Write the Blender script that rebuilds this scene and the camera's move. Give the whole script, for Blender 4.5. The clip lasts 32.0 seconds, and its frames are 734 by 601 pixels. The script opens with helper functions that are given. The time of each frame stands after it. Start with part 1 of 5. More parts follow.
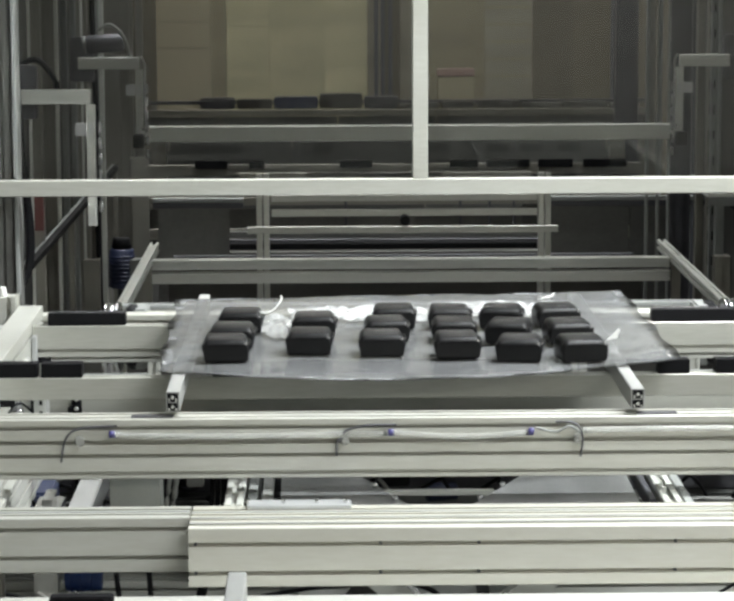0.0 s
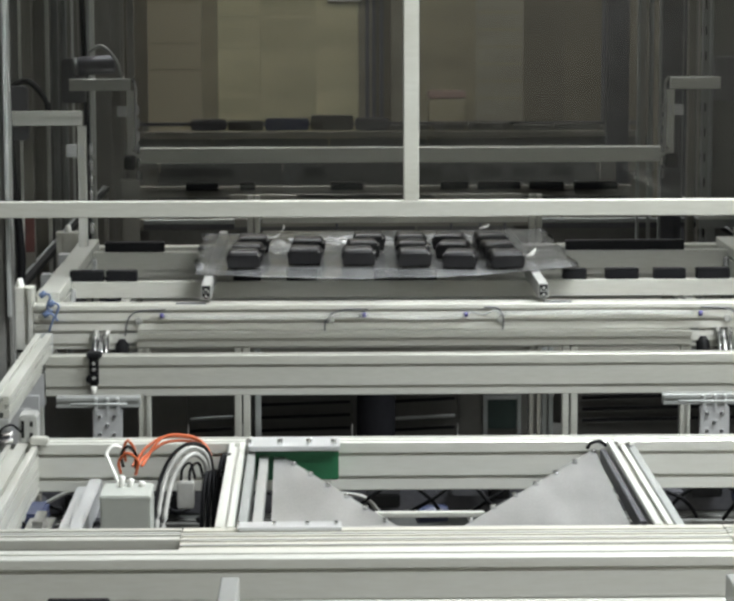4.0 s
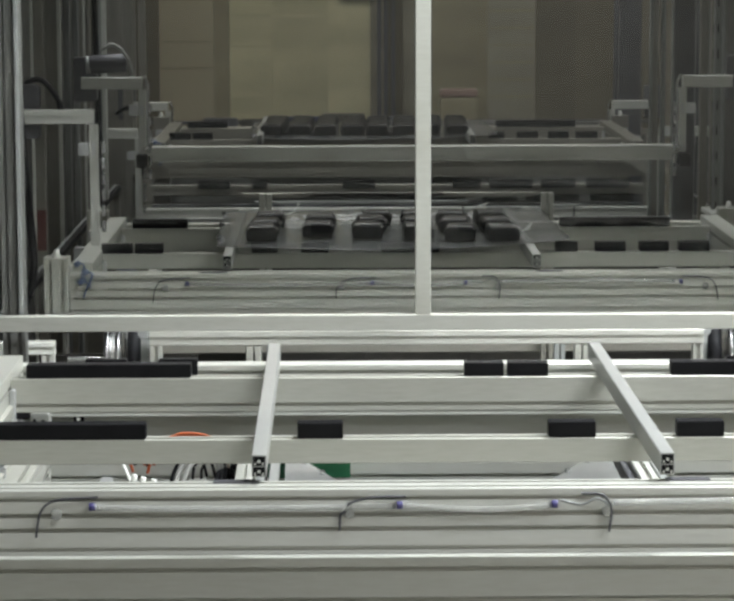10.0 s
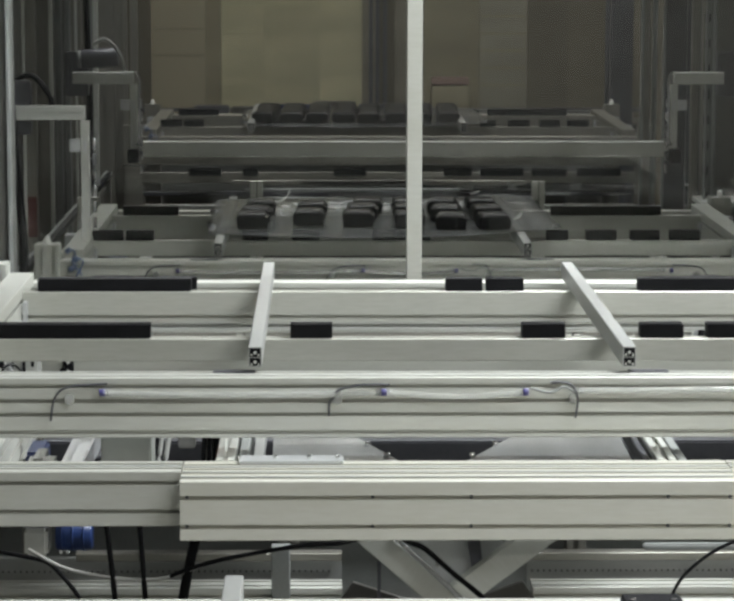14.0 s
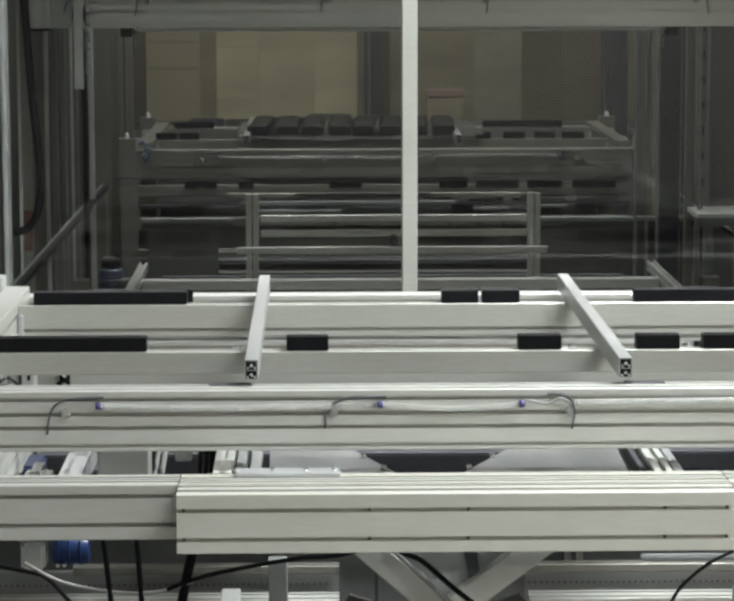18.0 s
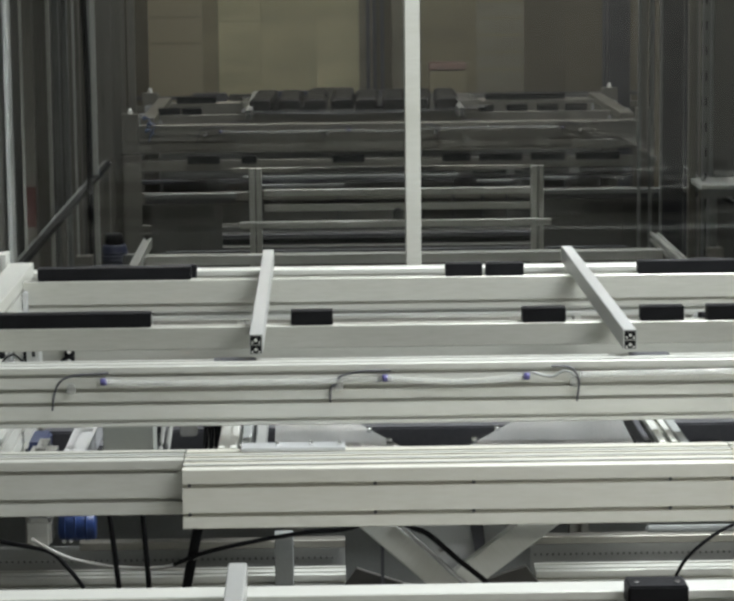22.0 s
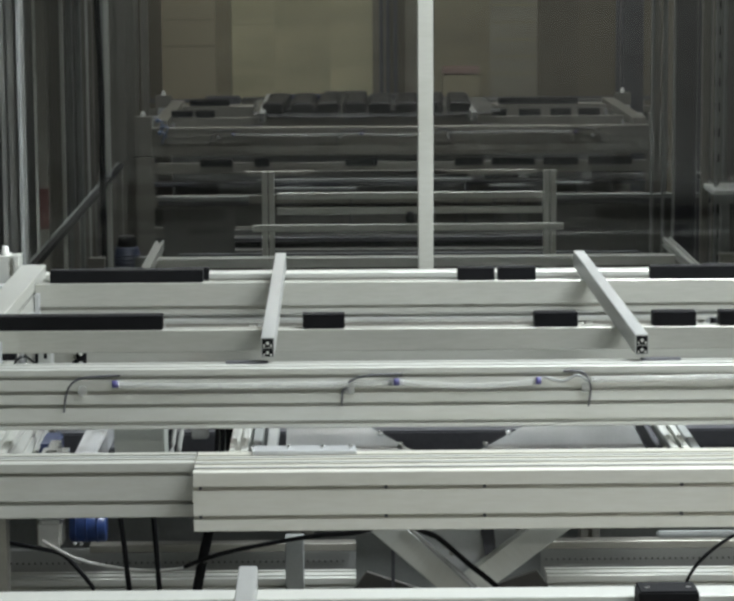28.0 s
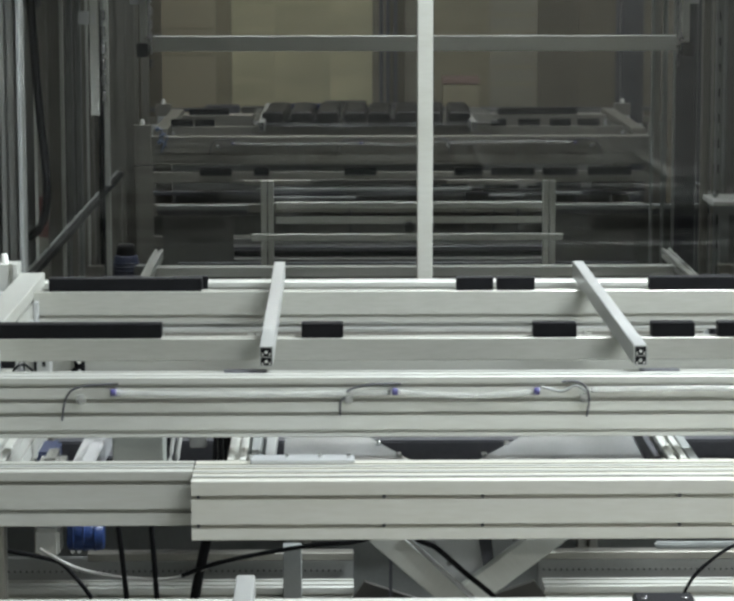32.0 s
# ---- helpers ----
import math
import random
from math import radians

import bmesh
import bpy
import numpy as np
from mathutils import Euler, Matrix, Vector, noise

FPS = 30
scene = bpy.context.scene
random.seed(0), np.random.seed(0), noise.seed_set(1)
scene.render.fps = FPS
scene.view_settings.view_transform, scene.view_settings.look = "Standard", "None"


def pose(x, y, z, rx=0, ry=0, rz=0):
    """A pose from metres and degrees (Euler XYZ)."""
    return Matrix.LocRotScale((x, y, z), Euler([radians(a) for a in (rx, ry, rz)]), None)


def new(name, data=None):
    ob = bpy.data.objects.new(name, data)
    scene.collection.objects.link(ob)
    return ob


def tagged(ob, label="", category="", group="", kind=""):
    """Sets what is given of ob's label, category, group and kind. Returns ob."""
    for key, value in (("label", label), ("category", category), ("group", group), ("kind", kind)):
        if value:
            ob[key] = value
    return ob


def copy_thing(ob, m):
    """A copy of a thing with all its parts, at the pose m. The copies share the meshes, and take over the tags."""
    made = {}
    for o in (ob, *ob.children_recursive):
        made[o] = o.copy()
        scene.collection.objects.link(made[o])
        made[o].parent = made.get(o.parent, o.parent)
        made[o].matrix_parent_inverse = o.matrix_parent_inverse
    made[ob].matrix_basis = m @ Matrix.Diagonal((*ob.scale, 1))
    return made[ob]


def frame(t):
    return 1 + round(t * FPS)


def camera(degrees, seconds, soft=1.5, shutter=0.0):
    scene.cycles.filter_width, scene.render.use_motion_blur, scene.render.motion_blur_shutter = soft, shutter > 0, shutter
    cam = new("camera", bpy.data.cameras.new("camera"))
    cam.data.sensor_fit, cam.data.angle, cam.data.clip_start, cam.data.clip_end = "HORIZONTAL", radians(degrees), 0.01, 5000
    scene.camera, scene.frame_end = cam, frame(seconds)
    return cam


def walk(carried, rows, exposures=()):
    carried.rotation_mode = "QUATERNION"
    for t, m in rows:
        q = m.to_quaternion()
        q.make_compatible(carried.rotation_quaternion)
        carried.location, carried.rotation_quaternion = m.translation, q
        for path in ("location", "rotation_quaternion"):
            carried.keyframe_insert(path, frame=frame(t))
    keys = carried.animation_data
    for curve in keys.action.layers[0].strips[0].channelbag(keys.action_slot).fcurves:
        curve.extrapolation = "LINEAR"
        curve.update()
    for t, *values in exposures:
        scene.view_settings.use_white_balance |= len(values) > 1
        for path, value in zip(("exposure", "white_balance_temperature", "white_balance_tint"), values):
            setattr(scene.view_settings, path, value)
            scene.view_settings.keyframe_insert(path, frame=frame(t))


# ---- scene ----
# ---------------------------------------------------------------- camera
LENS = 16.24
EYE = (0.0, 0.0, 1.95)


def view(turn, down, lean):
    """A pose at the tripod's place: degrees to the right, down, and of lean."""
    return pose(*EYE, 90 - down, 0, -turn) @ pose(0, 0, 0, 0, 0, lean)


cam = camera(LENS, 32.0, soft=3.1, shutter=0.0)
walk(cam, [
    (0, view(0.836, 8.311, -0.255)),
    (0.5, view(0.887, 8.331, -0.346)),
    (1, view(1.027, 8.293, -0.055)),
    (1.5, view(1.125, 8.313, -0.426)),
    (2, view(1.077, 8.170, -0.490)),
    (2.5, view(1.116, 7.985, -0.270)),
    (3, view(1.094, 7.909, -0.320)),
    (3.5, view(1.059, 7.824, -0.259)),
    (5.5, view(0.929, 7.870, 0.344)),
    (6, view(0.818, 7.925, 0.482)),
    (6.5, view(0.764, 8.042, 0.301)),
    (7, view(0.790, 8.050, 0.329)),
    (7.5, view(0.914, 8.075, 0.176)),
    (8, view(0.923, 8.075, 0.046)),
    (8.5, view(0.887, 8.008, -0.096)),
    (9, view(0.869, 8.010, -0.235)),
    (9.5, view(0.829, 7.905, -0.319)),
    (10, view(0.778, 7.861, -0.176)),
    (10.5, view(0.754, 7.866, -0.223)),
    (11, view(0.782, 7.837, -0.241)),
    (11.5, view(0.806, 7.753, -0.353)),
    (12, view(0.756, 7.765, -0.302)),
    (12.5, view(0.652, 7.823, -0.256)),
    (13, view(0.910, 7.799, -0.227)),
    (13.5, view(0.959, 7.917, -0.039)),
    (14, view(0.988, 8.131, 0.089)),
    (14.5, view(1.037, 8.289, 0.249)),
    (16.5, view(0.973, 7.980, -0.266)),
    (17, view(1.094, 7.884, -0.223)),
    (17.5, view(1.083, 7.864, -0.192)),
    (18, view(1.078, 7.857, -0.150)),
    (18.5, view(1.089, 7.995, -0.239)),
    (19, view(1.077, 8.114, -0.577)),
    (19.5, view(1.078, 8.159, -0.438)),
    (20, view(1.090, 8.218, -0.670)),
    (20.5, view(1.093, 8.282, -0.686)),
    (21, view(1.059, 8.305, -0.836)),
    (21.5, view(1.053, 8.423, -0.771)),
    (22, view(0.982, 8.440, -0.604)),
    (22.5, view(0.939, 8.426, -0.313)),
    (23, view(0.908, 8.389, -0.297)),
    (23.5, view(0.829, 8.417, -0.360)),
    (24, view(0.716, 8.589, -0.299)),
    (24.5, view(0.674, 8.680, -0.460)),
    (25, view(0.664, 8.725, -0.456)),
    (25.5, view(0.663, 8.734, -0.311)),
    (27.5, view(0.706, 8.515, -0.357)),
    (28, view(0.714, 8.357, -0.329)),
    (28.5, view(0.723, 8.212, -0.171)),
    (29, view(0.763, 8.040, -0.147)),
    (29.5, view(0.784, 7.938, -0.230)),
    (30, view(0.801, 7.885, -0.249)),
    (30.5, view(0.778, 7.844, -0.266)),
    (31, view(0.753, 7.921, -0.221)),
    (31.5, view(0.692, 8.081, 0.070)),
    (32, view(0.741, 8.146, -0.069)),
], exposures=((0, 0.34, 6530, 10), (1, 0.34, 6530, 10), (2, 0.15, 6520, 10), (3.5, 0.08, 6520, 10), (6, 0.06, 6520, 10), (8, 0.06, 6520, 10), (9, 0.12, 6520, 10), (10, 0.12, 6510, 10), (11, 0.0, 6510, 10), (12.5, -0.05, 6510, 10), (17, 0.06, 6480, 10), (21, 0.08, 6470, 10), (25, 0.03, 6450, 9.5), (28, 0.0, 6300, 8.5), (30, 0.04, 6260, 8.2), (32, 0.15, 6230, 8)))

# ---------------------------------------------------------------- light
world = bpy.data.worlds.new("hall_air")
scene.world = world
world.use_nodes = True
world.node_tree.nodes["Background"].inputs["Color"].default_value = (0.9, 0.95, 1.0, 1)
world.node_tree.nodes["Background"].inputs["Strength"].default_value = 0.07
scene.view_settings.exposure = 0.0
# Unseen lamps: overhead ones assumed, low rear and inner ones added as fill.
LAMPS = ((3.0, 3.4, 5.2, 140, (0.92, 0.97, 1.0)), (2.7, 5.8, 5.2, 540, (0.93, 0.98, 1.0)), (3.4, 1.7, 5.2, 175, (0.92, 0.97, 1.0)), (3.0, -3.5, 3.6, 240, (1.0, 0.96, 0.84)), (-0.1, 10.5, 5.2, 188, (0.93, 0.98, 1.0)), (0.0, 13.6, 5.2, 66, (1.0, 0.98, 0.92)))


def unseen_lamp(x, y, z, watts, tone=(0.97, 0.98, 0.95)):
    lamp = bpy.data.lights.new("tube_light", "AREA")
    lamp.shape, lamp.size, lamp.size_y, lamp.energy, lamp.color = "RECTANGLE", 3.6, 0.35, watts, tone
    ob = new("tube_light", lamp)
    ob.matrix_world = pose(x, y, z - 0.07)
    return ob


# ---------------------------------------------------------------- materials
def material(name, colour, rough=0.5, metal=0.0, spread=0.12, scale=6.0, bump=0.0, fine=90.0, stretch=(1, 1, 1),
             transmission=0.0, coat=0.0, vary=0.0, spec=0.5, stain=(1, 1, 1)):
    m = bpy.data.materials.new(name)
    m.use_nodes = True
    nt = m.node_tree
    b = nt.nodes["Principled BSDF"]
    b.inputs["Roughness"].default_value = rough
    b.inputs["Metallic"].default_value = metal
    b.inputs["Transmission Weight"].default_value = transmission
    b.inputs["Coat Weight"].default_value = coat
    b.inputs["Specular IOR Level"].default_value = spec
    co = nt.nodes.new("ShaderNodeTexCoord")
    mp = nt.nodes.new("ShaderNodeMapping")
    mp.inputs["Scale"].default_value = stretch
    nt.links.new(co.outputs["Object"], mp.inputs["Vector"])
    big = nt.nodes.new("ShaderNodeTexNoise")
    big.inputs["Scale"].default_value, big.inputs["Detail"].default_value = scale, 5
    small = nt.nodes.new("ShaderNodeTexNoise")
    small.inputs["Scale"].default_value, small.inputs["Detail"].default_value = fine, 3
    for n in (big, small):
        nt.links.new(mp.outputs["Vector"], n.inputs["Vector"])
    mix = nt.nodes.new("ShaderNodeMath")
    mix.operation = "MULTIPLY_ADD"
    mix.inputs[1].default_value, mix.inputs[2].default_value = 0.3, 0.0
    nt.links.new(small.outputs["Fac"], mix.inputs[0])
    add = nt.nodes.new("ShaderNodeMath")
    add.operation = "MULTIPLY_ADD"
    add.inputs[1].default_value = 0.7
    nt.links.new(big.outputs["Fac"], add.inputs[0])
    nt.links.new(mix.outputs[0], add.inputs[2])
    ramp = nt.nodes.new("ShaderNodeValToRGB")
    ramp.color_ramp.elements[0].position, ramp.color_ramp.elements[1].position = 0.3, 0.7
    ramp.color_ramp.elements[0].color = (*[c * k * (1 - spread) for c, k in zip(colour, stain)], 1)
    ramp.color_ramp.elements[1].color = (*[min(1, c * (1 + spread)) for c in colour], 1)
    nt.links.new(add.outputs[0], ramp.inputs["Fac"])
    last = ramp.outputs["Color"]
    if vary:
        info = nt.nodes.new("ShaderNodeObjectInfo")
        hsv = nt.nodes.new("ShaderNodeHueSaturation")
        span = nt.nodes.new("ShaderNodeMapRange")
        span.inputs["To Min"].default_value, span.inputs["To Max"].default_value = 1 - vary, 1 + vary
        nt.links.new(info.outputs["Random"], span.inputs["Value"])
        nt.links.new(span.outputs[0], hsv.inputs["Value"])
        nt.links.new(last, hsv.inputs["Color"])
        last = hsv.outputs["Color"]
    nt.links.new(last, b.inputs["Base Color"])
    r = nt.nodes.new("ShaderNodeMapRange")
    r.inputs["To Min"].default_value, r.inputs["To Max"].default_value = max(0.02, rough - 0.08), min(1, rough + 0.08)
    nt.links.new(add.outputs[0], r.inputs["Value"])
    nt.links.new(r.outputs[0], b.inputs["Roughness"])
    if bump:
        bp = nt.nodes.new("ShaderNodeBump")
        bp.inputs["Strength"].default_value, bp.inputs["Distance"].default_value = bump, 0.002
        nt.links.new(small.outputs["Fac"], bp.inputs["Height"])
        nt.links.new(bp.outputs["Normal"], b.inputs["Normal"])
    return m


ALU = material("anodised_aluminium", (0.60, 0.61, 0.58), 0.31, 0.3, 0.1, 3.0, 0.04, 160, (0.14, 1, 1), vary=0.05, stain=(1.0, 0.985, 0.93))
# ALU_S, ALU_C and ALU_D below: ALU toned down where parts get less light.
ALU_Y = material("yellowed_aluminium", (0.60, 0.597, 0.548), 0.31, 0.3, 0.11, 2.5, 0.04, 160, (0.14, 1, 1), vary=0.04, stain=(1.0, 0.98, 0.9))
ALU_S = material("shaded_aluminium", (0.50, 0.505, 0.475), 0.36, 0.3, 0.13, 2.5, 0.06, 160, (0.14, 1, 1), vary=0.04, stain=(1.0, 0.98, 0.9))
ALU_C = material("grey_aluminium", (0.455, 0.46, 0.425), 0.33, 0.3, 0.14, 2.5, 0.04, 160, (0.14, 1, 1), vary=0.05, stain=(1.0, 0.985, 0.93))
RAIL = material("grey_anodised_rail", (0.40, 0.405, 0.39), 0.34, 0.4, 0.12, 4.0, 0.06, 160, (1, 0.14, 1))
ALU_D = material("shade_darkened_aluminium", (0.25, 0.24, 0.21), 0.42, 0.55, 0.12, 4.0, 0.05, 140, vary=0.08)
PLATE = material("milled_plate", (0.56, 0.57, 0.575), 0.36, 0.6, 0.14, 5.0, 0.08, 200)
ZINC = material("galvanised_sheet", (0.34, 0.345, 0.34), 0.36, 0.75, 0.3, 5.0, 0.15, 110, (2.2, 0.5, 1))
NAVY = material("navy_paint", (0.02, 0.028, 0.07), 0.45, 0.0, 0.2, 10.0)
DULL_GREEN = material("dull_green_board", (0.006, 0.018, 0.014), 0.5, 0.0, 0.2, 10.0)
STEEL = material("bright_steel", (0.7, 0.7, 0.7), 0.22, 1.0, 0.08, 8.0)
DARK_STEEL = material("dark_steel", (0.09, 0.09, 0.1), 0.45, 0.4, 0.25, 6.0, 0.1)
RUBBER = material("black_rubber", (0.007, 0.007, 0.008), 0.62, 0.0, 0.3, 20.0, 0.25, 300, spec=0.12)
BLACK = material("black_plastic", (0.007, 0.007, 0.0075), 0.4, 0.0, 0.3, 12.0, 0.1, 260, vary=0.2, spec=0.2)
MATT = material("matt_black_paint", (0.006, 0.006, 0.007), 0.85, 0.0, 0.3, 8.0, 0.1, 120, spec=0.03)
WHITE = material("white_plastic", (0.72, 0.72, 0.68), 0.45, 0.0, 0.06, 10.0)
PALE = material("pale_box_paint", (0.34, 0.355, 0.325), 0.5, 0.0, 0.08, 8.0)
GREEN = material("green_sheet", (0.012, 0.12, 0.05), 0.5, 0.0, 0.15, 10.0)
VIOLET = material("violet_plastic", (0.055, 0.05, 0.16), 0.4, 0.0, 0.2, 10.0)
BLUE = material("blue_plastic", (0.015, 0.04, 0.15), 0.4, 0.0, 0.2, 10.0)
PALE_BLUE = material("pale_blue_plastic", (0.10, 0.14, 0.24), 0.35, 0.0, 0.15, 10.0)
ORANGE = material("orange_cable", (0.48, 0.10, 0.03), 0.5, 0.0, 0.1, 20.0)
GREY_HOSE = material("grey_hose", (0.36, 0.36, 0.34), 0.45, 0.0, 0.12, 20.0)
HOSE = material("clear_hose", (0.86, 0.87, 0.85), 0.08, 0.0, 0.05, 15.0, transmission=0.8)
SHEET = material("smoky_film", (0.30, 0.305, 0.31), 0.1, 0.0, 0.25, 4.0, 0.12, 22, spec=1.0)
SHEET.node_tree.nodes["Principled BSDF"].inputs["IOR"].default_value = 1.7
SHEET.node_tree.nodes["Principled BSDF"].inputs["Alpha"].default_value = 0.74
CLEAR = material("clear_crumpled_film", (0.8, 0.81, 0.8), 0.1, 0.0, 0.05, 8.0, 0.6, 40, spec=1.0)
CLEAR.node_tree.nodes["Principled BSDF"].inputs["Alpha"].default_value = 0.35
GUARD = material("grey_guard", (0.26, 0.27, 0.26), 0.5, 0.2, 0.15, 8.0, 0.08, 120)
FLOOR = material("concrete_floor", (0.13, 0.128, 0.122), 0.5, 0.0, 0.25, 1.5, 0.15, 60)
WALL = material("beige_wall", (0.30, 0.265, 0.185), 0.75, 0.0, 0.1, 1.2, 0.1, 40)
WALL_B = material("brown_panel", (0.235, 0.21, 0.14), 0.7, 0.0, 0.3, 1.5, 0.1, 40, (1, 1, 3), vary=0.1)
WALL_C = material("grey_brown_panel", (0.21, 0.195, 0.15), 0.7, 0.0, 0.3, 1.5, 0.1, 40, (1, 1, 3), vary=0.08)
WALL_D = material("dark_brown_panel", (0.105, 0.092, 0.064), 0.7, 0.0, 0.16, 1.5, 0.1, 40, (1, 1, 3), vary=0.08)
# Dark grey for inner sheets and gaps; the machine's dimness is in the colour.
SHADE_GREY = material("dark_grey_sheet", (0.12, 0.12, 0.112), 0.55, 0.1, 0.3, 3.0, 0.1, 60, (1, 1, 3), vary=0.2)
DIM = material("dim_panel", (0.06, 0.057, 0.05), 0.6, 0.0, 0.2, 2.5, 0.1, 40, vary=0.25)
PANEL = material("cream_panel", (0.385, 0.355, 0.23), 0.7, 0.0, 0.3, 1.5, 0.08, 40, (1, 1, 3), vary=0.1)
CEIL = material("grey_ceiling", (0.7, 0.7, 0.67), 0.8, 0.0, 0.1, 2.0)
HALL = material("hall_wall", (0.42, 0.43, 0.42), 0.8, 0.0, 0.1, 1.0)
RED = material("red_sign", (0.24, 0.165, 0.14), 0.6, 0.0, 0.1, 6.0)

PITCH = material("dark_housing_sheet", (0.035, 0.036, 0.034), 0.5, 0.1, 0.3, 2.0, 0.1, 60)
SLATE = material("slate_grey_sheet", (0.16, 0.16, 0.15), 0.55, 0.1, 0.25, 4.0, 0.1, 60)
RED_D = material("dark_red_plate", (0.11, 0.035, 0.03), 0.5, 0.0, 0.2, 12.0)


def glass_material():
    m = bpy.data.materials.new("door_glass")
    m.use_nodes = True
    b = m.node_tree.nodes["Principled BSDF"]
    b.inputs["Base Color"].default_value = (0.64, 0.645, 0.635, 1)
    b.inputs["Roughness"].default_value = 0.0
    b.inputs["Transmission Weight"].default_value = 1.0
    b.inputs["IOR"].default_value = 1.38
    return m


GLASS = glass_material()


def lamp_material():
    m = bpy.data.materials.new("lamp_diffuser")
    m.use_nodes = True
    b = m.node_tree.nodes["Principled BSDF"]
    b.inputs["Emission Color"].default_value = (1, 0.97, 0.9, 1)
    b.inputs["Emission Strength"].default_value = 6.0
    return m


GLOW = lamp_material()


# ---------------------------------------------------------------- builders
def part(name, data, mat, parent=None, label="", at=None):
    """One mesh object, from a bmesh or a mesh, under a thing or a part."""
    if isinstance(data, bmesh.types.BMesh):
        me = bpy.data.meshes.new(name)
        data.to_mesh(me)
        data.free()
    else:
        me = data
    if not me.materials:
        me.materials.append(mat)
    ob = new(name, me)
    if parent is not None:
        ob.parent = parent
    if at is not None:
        ob.matrix_basis = at
    if label:
        ob["label"] = label
    return ob


def thing(name, label, category, group="", at=None):
    ob = new(name)
    ob.empty_display_size = 0.1
    if at is not None:
        ob.matrix_basis = at
    return tagged(ob, label, category, group)


PROFILES = {}


def section(a, b, na, nb, wide=0.012, slot=0.0088, deep=0.02, cut=0.0018):
    """Outline of a slotted profile a wide and b high, with na slots above and below and nb slots on the sides."""
    deep = min(deep, 0.26 * min(a, b))

    def side(length, n, slot):
        pts = []
        spots = [length * (i + 0.5) / n for i in range(n)] if isinstance(n, int) else n
        for c in (p - length / 2 for p in sorted(spots)):
            pts += [(c - slot / 2, 0), (c - slot * 0.56, deep * 0.2), (c - slot * 0.8, deep * 0.25), (c - slot * 0.8, deep),
                    (c + slot * 0.8, deep), (c + slot * 0.8, deep * 0.25), (c + slot * 0.56, deep * 0.2), (c + slot / 2, 0)]
        return [(-length / 2 + cut, 0), *pts, (length / 2 - cut, 0)]
    out = []
    out += [(s, -b / 2 + d) for s, d in side(a, na, wide)]
    out += [(a / 2 - d, s) for s, d in side(b, nb, slot)]
    out += [(s, b / 2 - d) for s, d in reversed(side(a, na, wide))]
    out += [(-a / 2 + d, s) for s, d in reversed(side(b, nb, slot))]
    return out


def profile_mesh(axis, a, b, length, na, nb, mat):
    key = (axis, round(a, 4), round(b, 4), round(length, 4), na, nb, mat.name)
    if key not in PROFILES:
        if min(a, b) < 0.024:
            out = section(a, b, 0, 0)
        else:
            out = section(a, b, na, nb)
        n = len(out)
        order = {"x": lambda u, v, w: (w, u, v), "y": lambda u, v, w: (u, w, v), "z": lambda u, v, w: (u, v, w)}[axis]
        vs = [order(u, v, -length / 2) for u, v in out] + [order(u, v, length / 2) for u, v in out]
        fs = [tuple(range(n))[::-1], tuple(range(n, 2 * n))] + [(i, (i + 1) % n, n + (i + 1) % n, n + i) for i in range(n)]
        me = bpy.data.meshes.new("profile")
        me.from_pydata(vs, [], fs)
        bm = bmesh.new()
        bm.from_mesh(me)
        bmesh.ops.recalc_face_normals(bm, faces=bm.faces)
        bm.to_mesh(me)
        bm.free()
        me.materials.append(mat)
        PROFILES[key] = me
    return PROFILES[key]


def beam(name, parent, axis, lo, hi, na=1, nb=1, mat=None, label=""):
    """A slotted profile along an axis that fills the box from lo to hi."""
    mat = mat or ALU
    size = [h - l for l, h in zip(lo, hi)]
    mid = [(l + h) / 2 for l, h in zip(lo, hi)]
    a, b, n = {"x": (1, 2, 0), "y": (0, 2, 1), "z": (0, 1, 2)}[axis]
    return part(name, profile_mesh(axis, size[a], size[b], size[n], na, nb, mat), mat, parent, label, pose(*mid))


BLOCKS = {}


def block(name, parent, lo, hi, mat, bev=0.002, label="", turn=(0, 0, 0)):
    """A bevelled solid from lo to hi, turned about its middle."""
    size = tuple(round(h - l, 4) for l, h in zip(lo, hi))
    key = (size, mat.name, bev)
    if key not in BLOCKS:
        bm = bmesh.new()
        bmesh.ops.create_cube(bm, size=1)
        for v in bm.verts:
            v.co = Vector([c * s for c, s in zip(v.co, size)])
        if bev:
            bmesh.ops.bevel(bm, geom=bm.edges[:], offset=min(bev, min(size) * 0.3), segments=2, affect="EDGES")
        me = bpy.data.meshes.new(name)
        bm.to_mesh(me)
        bm.free()
        me.materials.append(mat)
        BLOCKS[key] = me
    mid = [(l + h) / 2 for l, h in zip(lo, hi)]
    return part(name, BLOCKS[key], mat, parent, label, pose(*mid, *turn))


